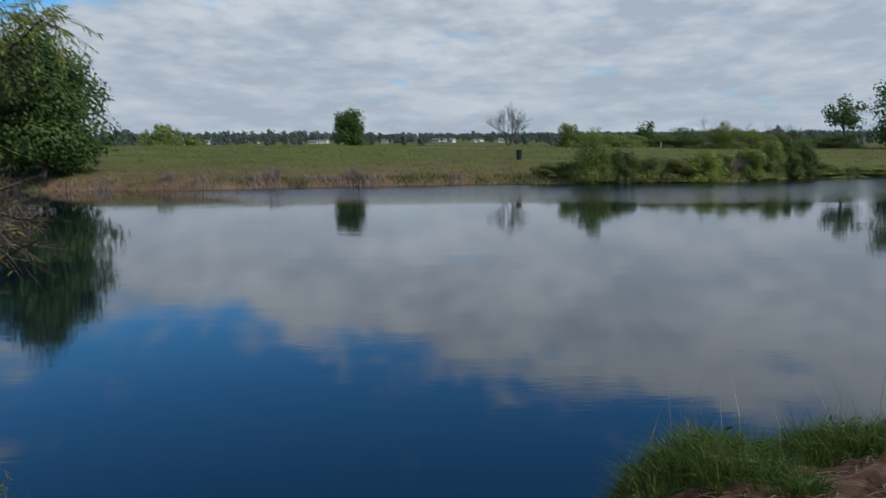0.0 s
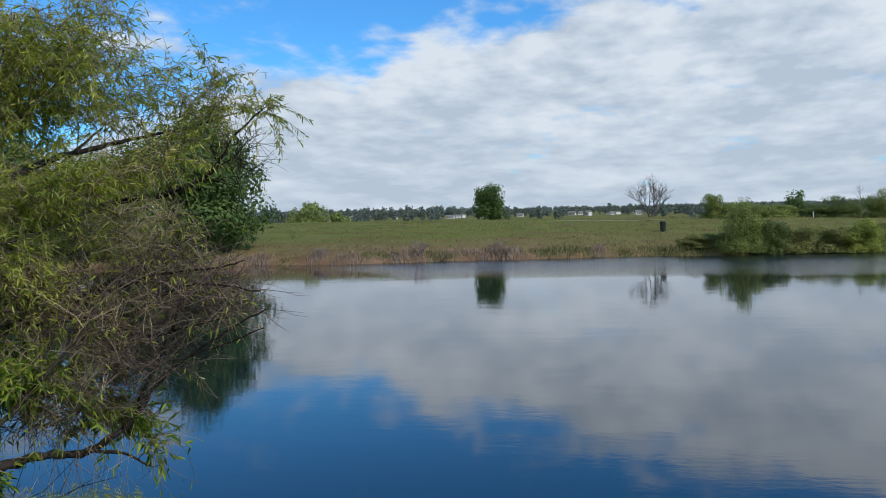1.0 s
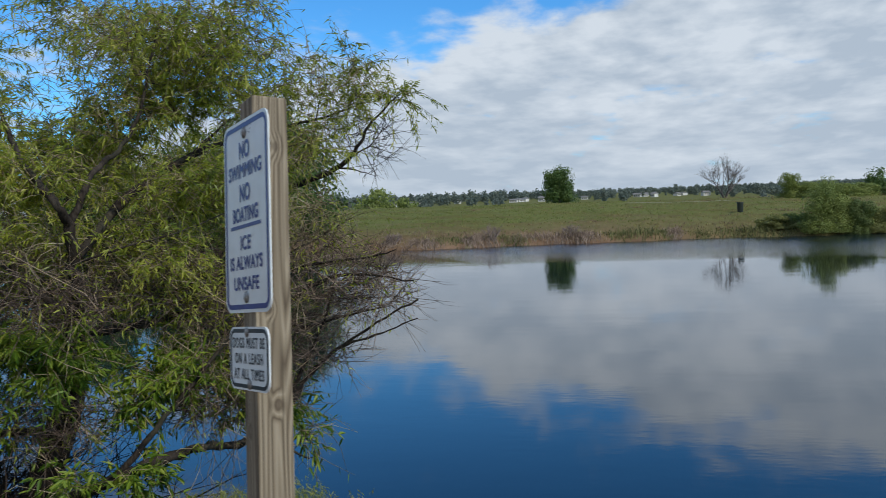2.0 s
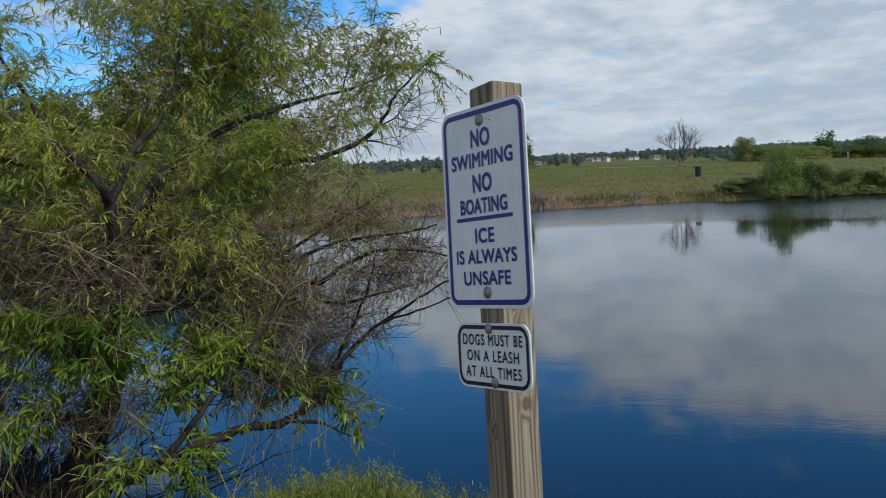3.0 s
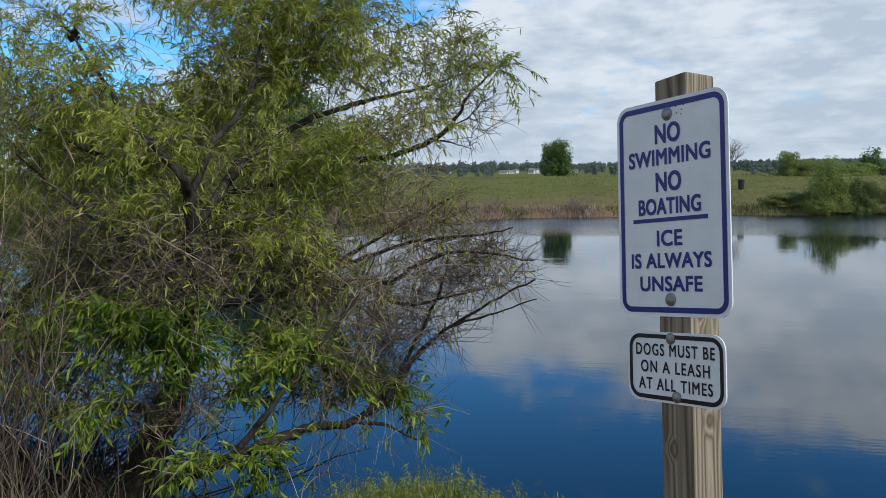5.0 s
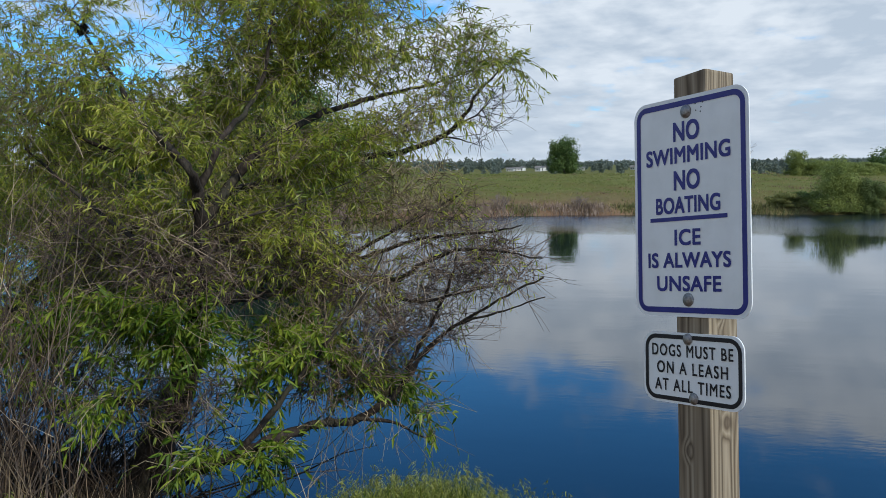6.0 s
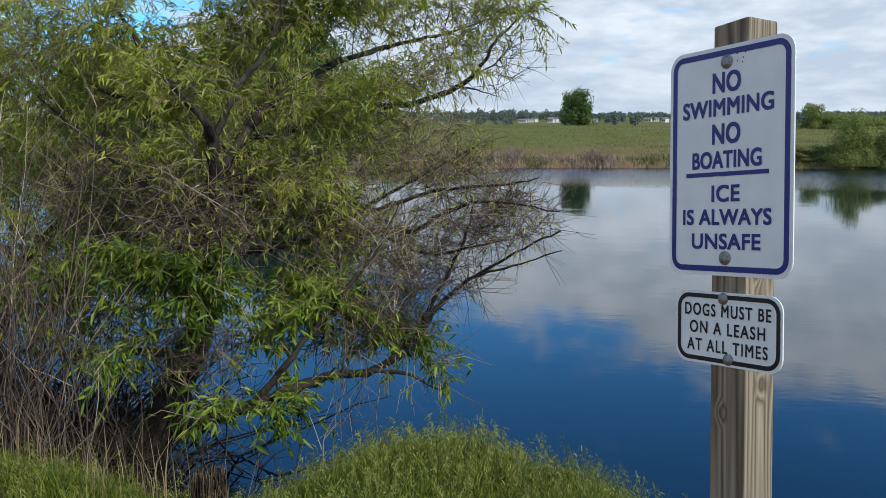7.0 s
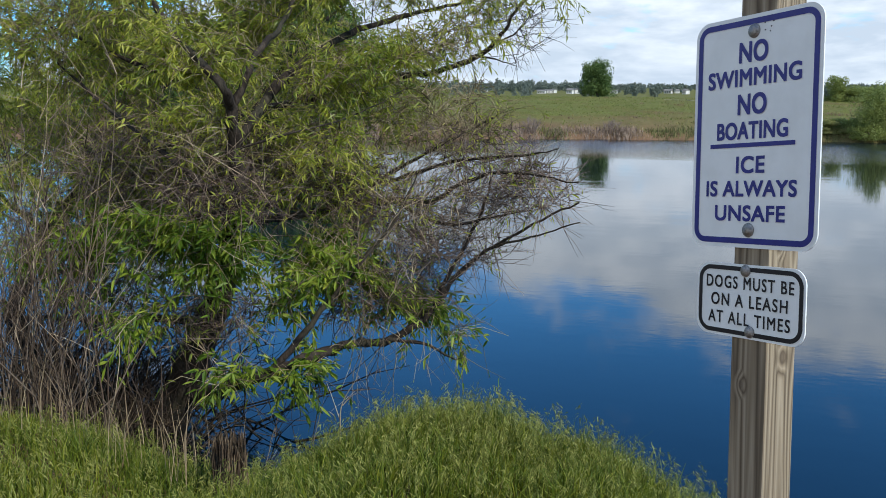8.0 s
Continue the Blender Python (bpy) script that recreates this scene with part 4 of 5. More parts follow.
def willow(seed, label, limbs, volumes, dead, shoots, leaves_per, dead_mat="dead_twig", hang=()):
    """limbs: paths with end radii. Branches then reach from the nearest limb into random places of the leafy and the dead volumes, and carry drooping twigs and leaves."""
    R = np.random.RandomState(seed)
    t = thing("willow", Matrix.Translation(limbs[0][0][0]), label, "tree")
    o = np.array(limbs[0][0][0])
    nodes = []
    for k, (pts, r0, r1, nm) in enumerate(limbs):
        path = smooth_path([np.array(p) - o for p in pts], 6)
        path = [p + (R.normal(size=3) * (0.003 + 0.05 * r0) if 0 < i < len(path) - 1 else 0) for i, p in enumerate(path)]
        rr = np.linspace(r0, r1, len(path))
        tb = Tubes()
        tb.add(path, rr * (1 + R.normal(size=len(path)) * 0.09), 10 if nm == "trunk" else 7)
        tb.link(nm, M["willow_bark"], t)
        nodes += [(p, r) for p, r in zip(path, rr)][2 if k else 0:]
    boughs, twigs, deads, dry = Tubes(), Tubes(), Tubes(), Tubes()
    T0, T1, T2, TL, TY = [], [], [], [], []  # twig paths, how many leaves each bears, and whether they are young

    def reach(c, s, count, is_dead, leafy, young):
        u = R.normal(size=(count, 3))
        u /= np.linalg.norm(u, axis=1)[:, None]
        Q = np.array(c) - o + u * np.array(s) * (R.uniform(0.1, 1, count) ** 0.45)[:, None]
        NP = np.array([p for p, _ in nodes])
        Q = Q[np.argsort([np.min(np.linalg.norm(NP - q, axis=1)) for q in Q])]
        near = np.linalg.norm(NP - (np.array(c) - o), axis=1) < 1.0 + max(s)
        pool = [n for n, ok in zip(nodes, near) if ok] or list(nodes)
        for q in Q:
            NP = np.array([p for p, _ in pool])
            dist = np.linalg.norm(NP - q, axis=1) + 0.5 * np.maximum(NP[:, 2] - q[2], 0)
            j = int(np.argmin(dist))
            a, ra = pool[j]
            ln = np.linalg.norm(q - a)
            if ln < 0.06:
                continue
            mid = (a + q) / 2 + R.normal(size=3) * ln * 0.13 + np.array((0, 0, ln * 0.10))
            path = smooth_path([a, mid, q], 4)
            r = min(ra * 0.6, 0.003 + ln * 0.007)
            (deads if is_dead else boughs).add(path, np.linspace(r, 0.0022, len(path)), 4)
            fresh = [(p, r * 0.7) for p in path[3::2]]
            nodes.extend(fresh)
            pool.extend(fresh)
            out = np.array((q[0] - a[0], q[1] - a[1], 0.3 * (q[2] - a[2]))) / ln
            for b in range(int((4 + ln * 6) if is_dead else (5 + ln * 7))):
                p0 = path[R.randint(2, len(path))]
                d = out * 0.6 + R.normal(size=3) * 0.5 + np.array((0, 0, 0.10 if is_dead else 0.22))
                d /= np.linalg.norm(d)
                tl = R.uniform(0.12, 0.42)
                droop = 0.05 if is_dead else R.uniform(0.0, 0.5)
                p1 = p0 + d * tl * 0.5 + R.normal(size=3) * 0.018
                p2 = p0 + d * tl + np.array((0, 0, -droop * tl)) + R.normal(size=3) * 0.02
                (deads if is_dead else twigs).add([p0, p1, p2], [0.0032, 0.0022, 0.001], 3)
                if is_dead and R.rand() < 0.75:
                    d2 = d + R.normal(size=3) * 0.6
                    d2 /= np.linalg.norm(d2)
                    deads.add([p1, p1 + d2 * tl * 0.3, p1 + d2 * tl * 0.6 + R.normal(size=3) * 0.02], [0.002, 0.0015, 0.0008], 3)
                clump = 0.5 + 1.4 * noise.noise(Vector((p0 + o) * 1.9)) + 0.6 * noise.noise(Vector((p0 + o) * 4.5))
                T0.append(p0), T1.append(p1), T2.append(p2), TY.append(young)
                TL.append(R.poisson(leaves_per * leafy * min(max(clump * 2.2 - 0.15, 0.22), 1.9)))

    for c, s, count, leafy, young in volumes:
        reach(c, s, count, False, leafy, young)
    for c, s, count, leafy in dead:
        reach(c, s, count, True, leafy, 0)
    # pale water shoots that rise and arch from the low limbs
    for c, s, count in shoots:
        NP = np.array([p for p, _ in nodes])
        for _ in range(count):
            g = np.array(c) - o + R.uniform(-1, 1, 3) * np.array(s)
            a = NP[int(np.argmin(np.linalg.norm(NP - g, axis=1)))]
            h = R.uniform(0.2, 0.75)
            d = np.array((R.normal() * 0.45, R.normal() * 0.3, 1.0))
            bow = R.normal(size=2) * 0.5
            p = [a + d * h * k / 4 + R.normal(size=3) * 0.018 * (k > 0) + np.array((bow[0], bow[1], -0.25)) * h * (k / 4) ** 2 for k in range(5)]
            dry.add(p, [0.0036, 0.0031, 0.0026, 0.002, 0.001], 3)
            for k in (1, 2, 3):
                e2 = d + R.normal(size=3) * 0.6
                dry.add([p[k], p[k] + e2 * 0.07, p[k] + e2 * 0.16 + R.normal(size=3) * 0.01], [0.0018, 0.0013, 0.0008], 3)
            T0.append(p[2]), T1.append(p[3]), T2.append(p[4]), TL.append(R.poisson(2.2)), TY.append(0)
    for c, count in hang:
        NP = np.array([p for p, _ in nodes])
        for _ in range(count):
            a = NP[int(np.argmin(np.linalg.norm(NP - (np.array(c) - o + R.normal(size=3) * 0.12), axis=1)))]
            h = R.uniform(0.25, 0.6)
            sw = R.normal(size=2) * 0.16
            p = [a + np.array((sw[0] * (k / 4) ** 0.7, sw[1] * k / 4, -h * k / 4)) + R.normal(size=3) * 0.015 * (k > 0) for k in range(5)]
            dry.add(p, [0.0036, 0.003, 0.0024, 0.0018, 0.001], 3)
            for k in (1, 2, 3):
                e2 = np.array((R.normal() * 0.5, R.normal() * 0.4, -0.8))
                dry.add([p[k], p[k] + e2 * 0.08, p[k] + e2 * 0.18], [0.002, 0.0014, 0.0008], 3)
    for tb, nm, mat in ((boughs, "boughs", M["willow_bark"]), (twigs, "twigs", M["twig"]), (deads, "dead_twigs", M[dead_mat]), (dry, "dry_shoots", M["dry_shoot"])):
        if tb.V:
            ob = tb.link(nm, mat, t)
            ob["kind"] = "stuff"
    k = np.repeat(np.arange(len(TL)), TL)
    A, B, C = np.array(T0)[k], np.array(T1)[k], np.array(T2)[k]
    s0 = R.uniform(0.12, 1.0, len(k))[:, None]
    P = A * (1 - s0) ** 2 + 2 * B * s0 * (1 - s0) + C * s0 * s0
    ax = C - A
    ax /= np.linalg.norm(ax, axis=1)[:, None] + 1e-9
    D = ax * 0.45 + R.normal(size=P.shape) * np.array((0.5, 0.5, 0.4)) + np.array((0, 0, -0.34))
    D /= np.linalg.norm(D, axis=1)[:, None]
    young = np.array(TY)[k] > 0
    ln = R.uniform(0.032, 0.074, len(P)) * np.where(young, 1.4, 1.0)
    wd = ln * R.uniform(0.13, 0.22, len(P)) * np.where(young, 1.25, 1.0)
    for mask, nm, mat, lab in ((~young, "leaves", "willow_leaf", "narrow yellow-green leaves"), (young, "young_leaves", "young_leaf", "fresh green young leaves, their tone set to offset the crown's shade")):
        if mask.any():
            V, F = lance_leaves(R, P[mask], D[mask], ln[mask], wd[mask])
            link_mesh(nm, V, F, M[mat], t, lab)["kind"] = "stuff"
    return t


NEAR_LIMBS = [
    ([(-5.55, 5.6, -0.95), (-5.35, 5.6, -0.45), (-5.14, 5.6, -0.01), (-4.93, 5.55, 0.42), (-4.79, 5.5, 0.82), (-4.67, 5.4, 1.23), (-4.58, 5.2, 1.75)], 0.165, 0.038, "trunk"),
    ([(-4.58, 5.2, 1.75), (-4.57, 5.05, 1.91), (-4.98, 5.3, 2.17), (-5.42, 5.7, 2.46), (-5.95, 6.2, 2.82), (-6.49, 6.6, 3.27)], 0.033, 0.008, "limb"),
    ([(-4.58, 5.2, 1.75), (-4.45, 5.3, 2.1), (-4.41, 5.6, 2.3), (-4.37, 5.8, 2.6), (-4.39, 6.0, 2.98), (-4.38, 6.2, 3.4)], 0.026, 0.005, "limb"),
    ([(-4.6, 5.3, 1.54), (-4.48, 5.8, 1.98), (-4.24, 6.3, 2.27), (-4.07, 6.7, 2.4), (-3.82, 7.0, 2.51), (-3.53, 7.3, 2.61), (-3.18, 7.6, 2.77)], 0.036, 0.005, "limb"),
    ([(-5.3, 5.6, -0.36), (-4.87, 5.45, -0.2), (-4.44, 5.35, -0.02), (-4.2, 5.5, 0.07), (-4.04, 5.8, 0.09), (-3.89, 6.1, 0.04), (-3.71, 6.2, 0.13), (-3.55, 6.3, 0.27), (-3.41, 6.35, 0.5), (-3.23, 6.4, 0.67), (-2.89, 6.4, 0.89), (-2.5, 6.4, 1.1)], 0.052, 0.006, "limb"),
    ([(-4.74, 5.45, 0.99), (-4.51, 5.7, 1.0), (-4.25, 6.1, 1.04), (-3.98, 6.5, 1.25), (-3.63, 6.6, 1.45), (-3.21, 6.8, 1.69)], 0.034, 0.006, "limb"),
    ([(-4.25, 6.1, 1.04), (-3.91, 6.4, 1.06), (-3.59, 6.4, 1.07), (-3.39, 6.4, 1.2), (-3.04, 6.4, 1.3), (-2.5, 6.3, 1.25)], 0.034, 0.005, "limb"),
    ([(-3.51, 6.3, 0.4), (-3.22, 6.3, 0.95), (-3.12, 6.3, 1.28)], 0.017, 0.006, "limb"),
    ([(-4.98, 5.55, 0.26), (-5.51, 5.6, 0.22), (-6.11, 5.8, 0.12), (-6.81, 6.0, 0.05)], 0.035, 0.010, "limb"),
    ([(-4.73, 5.45, 1.07), (-4.95, 5.2, 1.37), (-5.54, 5.5, 1.63), (-6.46, 6.0, 2.07)], 0.026, 0.008, "limb"),
    ([(-4.61, 5.3, 1.5), (-4.25, 5.4, 1.6), (-3.95, 5.8, 1.72), (-3.7, 6.1, 1.9)], 0.009, 0.003, "limb"),
    ([(-3.85, 6.1, 0.06), (-3.6, 6.2, 0.02), (-3.35, 6.2, -0.08)], 0.02, 0.006, "limb"),
    ([(-3.5, 6.3, 0.38), (-3.2, 6.4, 0.7), (-2.85, 6.4, 0.83), (-2.48, 6.3, 0.97)], 0.016, 0.004, "limb"),
    ([(-3.95, 6.4, 1.2), (-3.45, 6.5, 1.36), (-2.95, 6.5, 1.42), (-2.66, 6.4, 1.48)], 0.018, 0.004, "limb"),
    ([(-3.9, 6.4, 1.06), (-3.5, 6.4, 0.9), (-3.1, 6.4, 0.98), (-2.75, 6.4, 1.05)], 0.016, 0.004, "limb"),
    ([(-4.44, 5.35, -0.02), (-4.2, 5.5, 0.3), (-4.0, 5.7, 0.6), (-3.75, 5.9, 0.95), (-3.62, 6.1, 1.3)], 0.026, 0.006, "limb"),
    ([(-4.58, 5.2, 1.75), (-5.0, 5.7, 1.85), (-5.7, 6.2, 2.0), (-6.6, 6.4, 2.3), (-7.4, 6.5, 2.6)], 0.03, 0.008, "limb"),
]
# where the crown carries leaves: centre, reach, branches, leafiness, young growth or not
CROWN = [
    ((-5.2, 6.2, 2.33), (0.52, 0.5, 0.32), 75, 1.1, 0),
    ((-4.77, 5.2, 2.04), (0.44, 0.2, 0.24), 36, 0.7, 0),
    ((-4.53, 6.3, 2.95), (0.82, 0.8, 0.45), 160, 0.8, 0),
    ((-4.21, 6.4, 3.25), (0.63, 0.6, 0.25), 70, 0.55, 0),
    ((-5.03, 6.4, 3.37), (0.71, 0.7, 0.25), 70, 0.7, 0),
    ((-3.92, 6.6, 2.89), (0.64, 0.8, 0.39), 110, 0.45, 0),
    ((-3.3, 7, 2.83), (0.43, 0.5, 0.39), 50, 0.45, 0),
    ((-4.09, 6.7, 3.21), (0.48, 0.5, 0.26), 40, 0.5, 0),
    ((-6.71, 6.5, 3.22), (0.47, 0.4, 0.21), 20, 0.8, 0),
    ((-3.91, 6.6, 3.52), (0.26, 0.3, 0.17), 22, 0.7, 0),
    ((-4.25, 6, 1.99), (0.59, 0.6, 0.23), 95, 0.8, 0),
    ((-3.75, 6.6, 2.18), (0.43, 0.5, 0.21), 40, 0.6, 0),
    ((-3.44, 6.8, 2.31), (0.24, 0.4, 0.29), 26, 0.8, 0),
    ((-3.59, 6.5, 1.7), (0.55, 0.4, 0.28), 90, 0.18, 0),
    ((-6.45, 6.3, 2.19), (0.62, 0.7, 0.41), 130, 1, 0),
    ((-5.94, 5.7, 2.52), (0.56, 0.3, 0.33), 60, 0.8, 0),
    ((-4.63, 5.9, 2.5), (0.46, 0.3, 0.31), 40, 0.7, 0),
    ((-6.04, 6.5, 2.96), (0.42, 0.5, 0.30), 20, 0.8, 0),
    ((-6.92, 6.4, 2.75), (0.33, 0.6, 0.46), 60, 0.9, 0),
    ((-7.67, 6.4, 2.21), (0.50, 0.7, 0.83), 90, 1, 0),
    ((-4.85, 5.3, 1.6), (0.38, 0.3, 0.28), 50, 0.6, 0),
    ((-6.54, 6.6, 1.54), (0.73, 0.4, 0.39), 80, 0.4, 0),
    ((-4.26, 5.7, 1.54), (0.45, 0.4, 0.22), 45, 0.5, 0),
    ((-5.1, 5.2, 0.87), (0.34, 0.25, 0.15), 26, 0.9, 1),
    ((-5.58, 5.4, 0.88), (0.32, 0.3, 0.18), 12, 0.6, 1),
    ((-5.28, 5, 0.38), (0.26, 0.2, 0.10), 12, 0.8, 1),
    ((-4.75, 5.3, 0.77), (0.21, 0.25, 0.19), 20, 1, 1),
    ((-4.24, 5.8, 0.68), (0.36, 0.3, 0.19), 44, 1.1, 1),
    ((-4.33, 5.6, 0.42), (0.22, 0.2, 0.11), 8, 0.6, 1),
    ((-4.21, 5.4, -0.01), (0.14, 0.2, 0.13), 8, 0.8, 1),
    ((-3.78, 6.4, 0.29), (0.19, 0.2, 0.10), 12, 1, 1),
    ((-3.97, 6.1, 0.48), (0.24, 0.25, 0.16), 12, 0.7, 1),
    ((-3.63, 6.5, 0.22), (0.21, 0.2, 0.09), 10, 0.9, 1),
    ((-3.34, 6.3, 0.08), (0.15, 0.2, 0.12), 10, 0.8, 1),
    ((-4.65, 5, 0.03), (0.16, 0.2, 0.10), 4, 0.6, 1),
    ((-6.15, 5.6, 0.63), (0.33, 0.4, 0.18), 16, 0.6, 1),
    ((-6.88, 5.8, 0.96), (0.26, 0.4, 0.45), 30, 0.8, 0)]
DEAD = [
    ((-3.07, 6.5, 1.17), (0.55, 0.4, 0.25), 190, 0.03),
    ((-2.84, 6.4, 1.24), (0.29, 0.2, 0.15), 70, 0.02),
    ((-3.49, 6.4, 0.79), (0.46, 0.4, 0.29), 140, 0.06),
    ((-4, 6.2, 1.1), (0.44, 0.4, 0.36), 170, 0.15),
    ((-4.44, 5.9, 1.29), (0.54, 0.4, 0.27), 190, 0.15),
    ((-5.6, 5.8, 1.32), (0.64, 0.4, 0.34), 240, 0.15),
    ((-4.85, 5.5, 1.16), (0.39, 0.3, 0.21), 90, 0.12),
    ((-4.07, 5.9, 0.44), (0.38, 0.3, 0.17), 60, 0.1),
    ((-6.06, 5.6, 0.51), (0.51, 0.3, 0.36), 170, 0.1),
    ((-4.89, 5.3, 0.38), (0.45, 0.25, 0.21), 90, 0.1),
    ((-3.31, 6.6, 1.46), (0.47, 0.4, 0.17), 60, 0.1),
    ((-4.08, 5.9, 0.27), (0.42, 0.3, 0.13), 35, 0.1),
    ((-3.83, 6.2, 0.47), (0.36, 0.3, 0.24), 90, 0.08),
    ((-3.64, 6.3, 0.73), (0.27, 0.3, 0.35), 100, 0.05),
    ((-4.54, 4.95, 1.3), (0.48, 0.15, 0.26), 40, 0.1)]
willow(31, "leaning willow with yellow-green leaves and dead twigs at the water's edge", NEAR_LIMBS, CROWN, DEAD,
       [((-3.85, 6.1, 0.75), (0.35, 0.4, 0.4), 55), ((-4.4, 5.6, 0.95), (0.7, 0.4, 0.5), 32), ((-4.9, 5.4, 0.2), (0.9, 0.3, 0.5), 22), ((-3.6, 6.3, 0.7), (0.35, 0.3, 0.4), 48), ((-5.6, 5.5, 1.2), (0.8, 0.3, 0.5), 26)], 14.5,
       hang=[((-3.89, 6.1, 0.1), 10), ((-4.0, 5.8, 0.1), 3), ((-3.55, 6.3, 0.3), 4)])
willow(32, "farther willow leaning out over the pond, its branch ends bare",
       [([(-9.4, 8.6, -0.9), (-8.7, 8.5, 0.3), (-7.4, 8.4, 1.2), (-5.9, 8.1, 1.65), (-4.9, 7.8, 1.9)], 0.12, 0.035, "trunk"),
        ([(-4.9, 7.8, 1.9), (-4.22, 7.6, 2.02), (-3.87, 7.6, 2.06), (-3.5, 7.6, 2.2), (-3.29, 7.55, 2.38), (-3.21, 7.6, 2.55), (-3.04, 7.65, 2.72), (-2.88, 7.7, 2.87)], 0.034, 0.004, "limb"),
        ([(-3.58, 7.6, 2.19), (-3.37, 7.6, 2.16), (-3.18, 7.6, 2.1)], 0.010, 0.003, "limb"),
        ([(-3.38, 7.6, 2.29), (-3.2, 7.6, 2.38), (-3.05, 7.6, 2.55)], 0.009, 0.003, "limb"),
        ([(-7.4, 8.4, 1.2), (-7.2, 8.5, 1.8), (-6.9, 8.8, 2.4)], 0.05, 0.012, "limb"),
        ([(-5.9, 8.1, 1.65), (-5.5, 8.3, 2.3), (-5.0, 8.5, 2.8)], 0.035, 0.010, "limb"),
        ([(-8.7, 8.5, 0.3), (-6.6, 8.1, 0.6), (-5.2, 7.9, 0.9), (-4.6, 7.9, 1.2)], 0.05, 0.010, "limb"),
        ([(-8.7, 8.5, 0.3), (-9.2, 8.3, 0.8), (-9.8, 8.3, 1.3)], 0.05, 0.010, "limb")],
       [((-5.6, 8.3, 2.1), (1.2, 0.7, 0.7), 110, 1.0, 0), ((-7.9, 8.5, 1.6), (2.0, 1.0, 1.1), 280, 1.0, 0), ((-4.7, 8.0, 1.75), (0.7, 0.5, 0.4), 45, 0.8, 0), ((-7.6, 8.2, 0.9), (1.7, 0.8, 0.6), 150, 0.9, 0), ((-2.95, 7.68, 2.78), (0.14, 0.15, 0.12), 9, 1.0, 0), ((-3.35, 7.6, 2.55), (0.2, 0.2, 0.2), 9, 0.6, 0)],
       # larger dead masses are added, dark as bark to stand in for inner shade
       [((-3.2, 7.6, 2.4), (0.28, 0.2, 0.3), 26, 0.03), ((-5.9, 7.6, 1.25), (1.4, 0.5, 0.42), 330, 0.2), ((-8.0, 7.7, 1.0), (1.6, 0.5, 0.75), 260, 0.25), ((-7.0, 7.4, 0.4), (1.2, 0.5, 0.4), 120, 0.2)], [], 15.0, "willow_bark")


def dark_brush(seed, x, y, w, d, h, count, lean, label):
    """A tangle of dark dead stems round the willow's foot."""
    R = np.random.RandomState(seed)
    o = np.array((x, y, WATER - 0.05))
    t = thing("dead_brush", Matrix.Translation(o), label, "shrub", "dead brush by the willow")
    st, tw = Tubes(), Tubes()
    for k in range(count):
        b = np.array((R.normal() * w / 2, R.normal() * d / 2, 0.0))
        dr = np.array((R.normal() * 0.55 + lean, R.normal() * 0.35, R.uniform(0.35, 1.0)))
        dr /= np.linalg.norm(dr)
        ln = h * R.uniform(0.5, 1.15)
        p = [b + dr * ln * q + R.normal(size=3) * 0.03 * (q > 0) + np.array((0, 0, -0.12 * ln * q * q)) for q in (0, 0.25, 0.5, 0.75, 1.0)]
        st.add(p, np.linspace(R.uniform(0.005, 0.014), 0.002, 5), 4)
        for _ in range(9):
            i = R.randint(1, 5)
            e = dr + R.normal(size=3) * 0.7
            e /= np.linalg.norm(e)
            l2 = R.uniform(0.1, 0.4)
            tw.add([p[i], p[i] + e * l2 * 0.5 + R.normal(size=3) * 0.015, p[i] + e * l2 + R.normal(size=3) * 0.02], [0.0035, 0.0025, 0.0012], 3)
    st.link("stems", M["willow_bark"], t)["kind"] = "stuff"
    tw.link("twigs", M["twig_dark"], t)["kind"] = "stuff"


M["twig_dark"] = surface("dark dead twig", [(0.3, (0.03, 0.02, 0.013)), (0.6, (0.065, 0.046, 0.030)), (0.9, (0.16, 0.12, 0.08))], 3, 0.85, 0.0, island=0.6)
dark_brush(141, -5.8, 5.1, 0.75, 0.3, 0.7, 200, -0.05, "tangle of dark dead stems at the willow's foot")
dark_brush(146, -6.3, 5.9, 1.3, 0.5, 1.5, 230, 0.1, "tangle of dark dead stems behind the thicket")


def stem_thicket():
    """Upright russet and grey stems of a dead shrub on the bank."""
    R = np.random.RandomState(61)
    o = np.array((-5.82, 4.6, float(ground_z(-5.82, 4.6)) - 0.05))
    t = thing("stem_thicket", Matrix.Translation(o), "thicket of bare russet and grey upright stems on the bank", "shrub")
    red, grey = Tubes(), Tubes()
    for k in range(150):
        b = np.array((R.normal() * (0.24 if k < 110 else 0.6), R.normal() * 0.22, 0.0))
        h = R.uniform(0.8, 2.5)
        lean = R.normal(size=2) * 0.32 + np.array((0.08, 0.0))
        p = [b + np.array((lean[0] * h * s ** 1.4, lean[1] * h * s ** 1.4, h * s)) + (R.normal(size=3) * 0.035 if 0 < s < 1 else 0) for s in np.linspace(0, 1, 6)]
        (red if R.rand() < 0.86 else grey).add(p, np.linspace(R.uniform(0.003, 0.0075), 0.0013, 6), 4)
        for q in range(R.randint(2, 6)):
            i = R.randint(2, 6)
            d = np.array((R.normal() * 0.5, R.normal() * 0.5, 0.7))
            d /= np.linalg.norm(d)
            ln = R.uniform(0.1, 0.4)
            (red if R.rand() < 0.7 else grey).add([p[i], p[i] + d * ln * 0.5 + R.normal(size=3) * 0.01, p[i] + d * ln], [0.003, 0.0022, 0.0012], 3)
    for tb, nm, m in ((red, "russet_stems", M["red_stem"]), (grey, "grey_stems", M["dry_shoot"])):
        ob = tb.link(nm, m, t)
        ob["kind"] = "stuff"


stem_thicket()


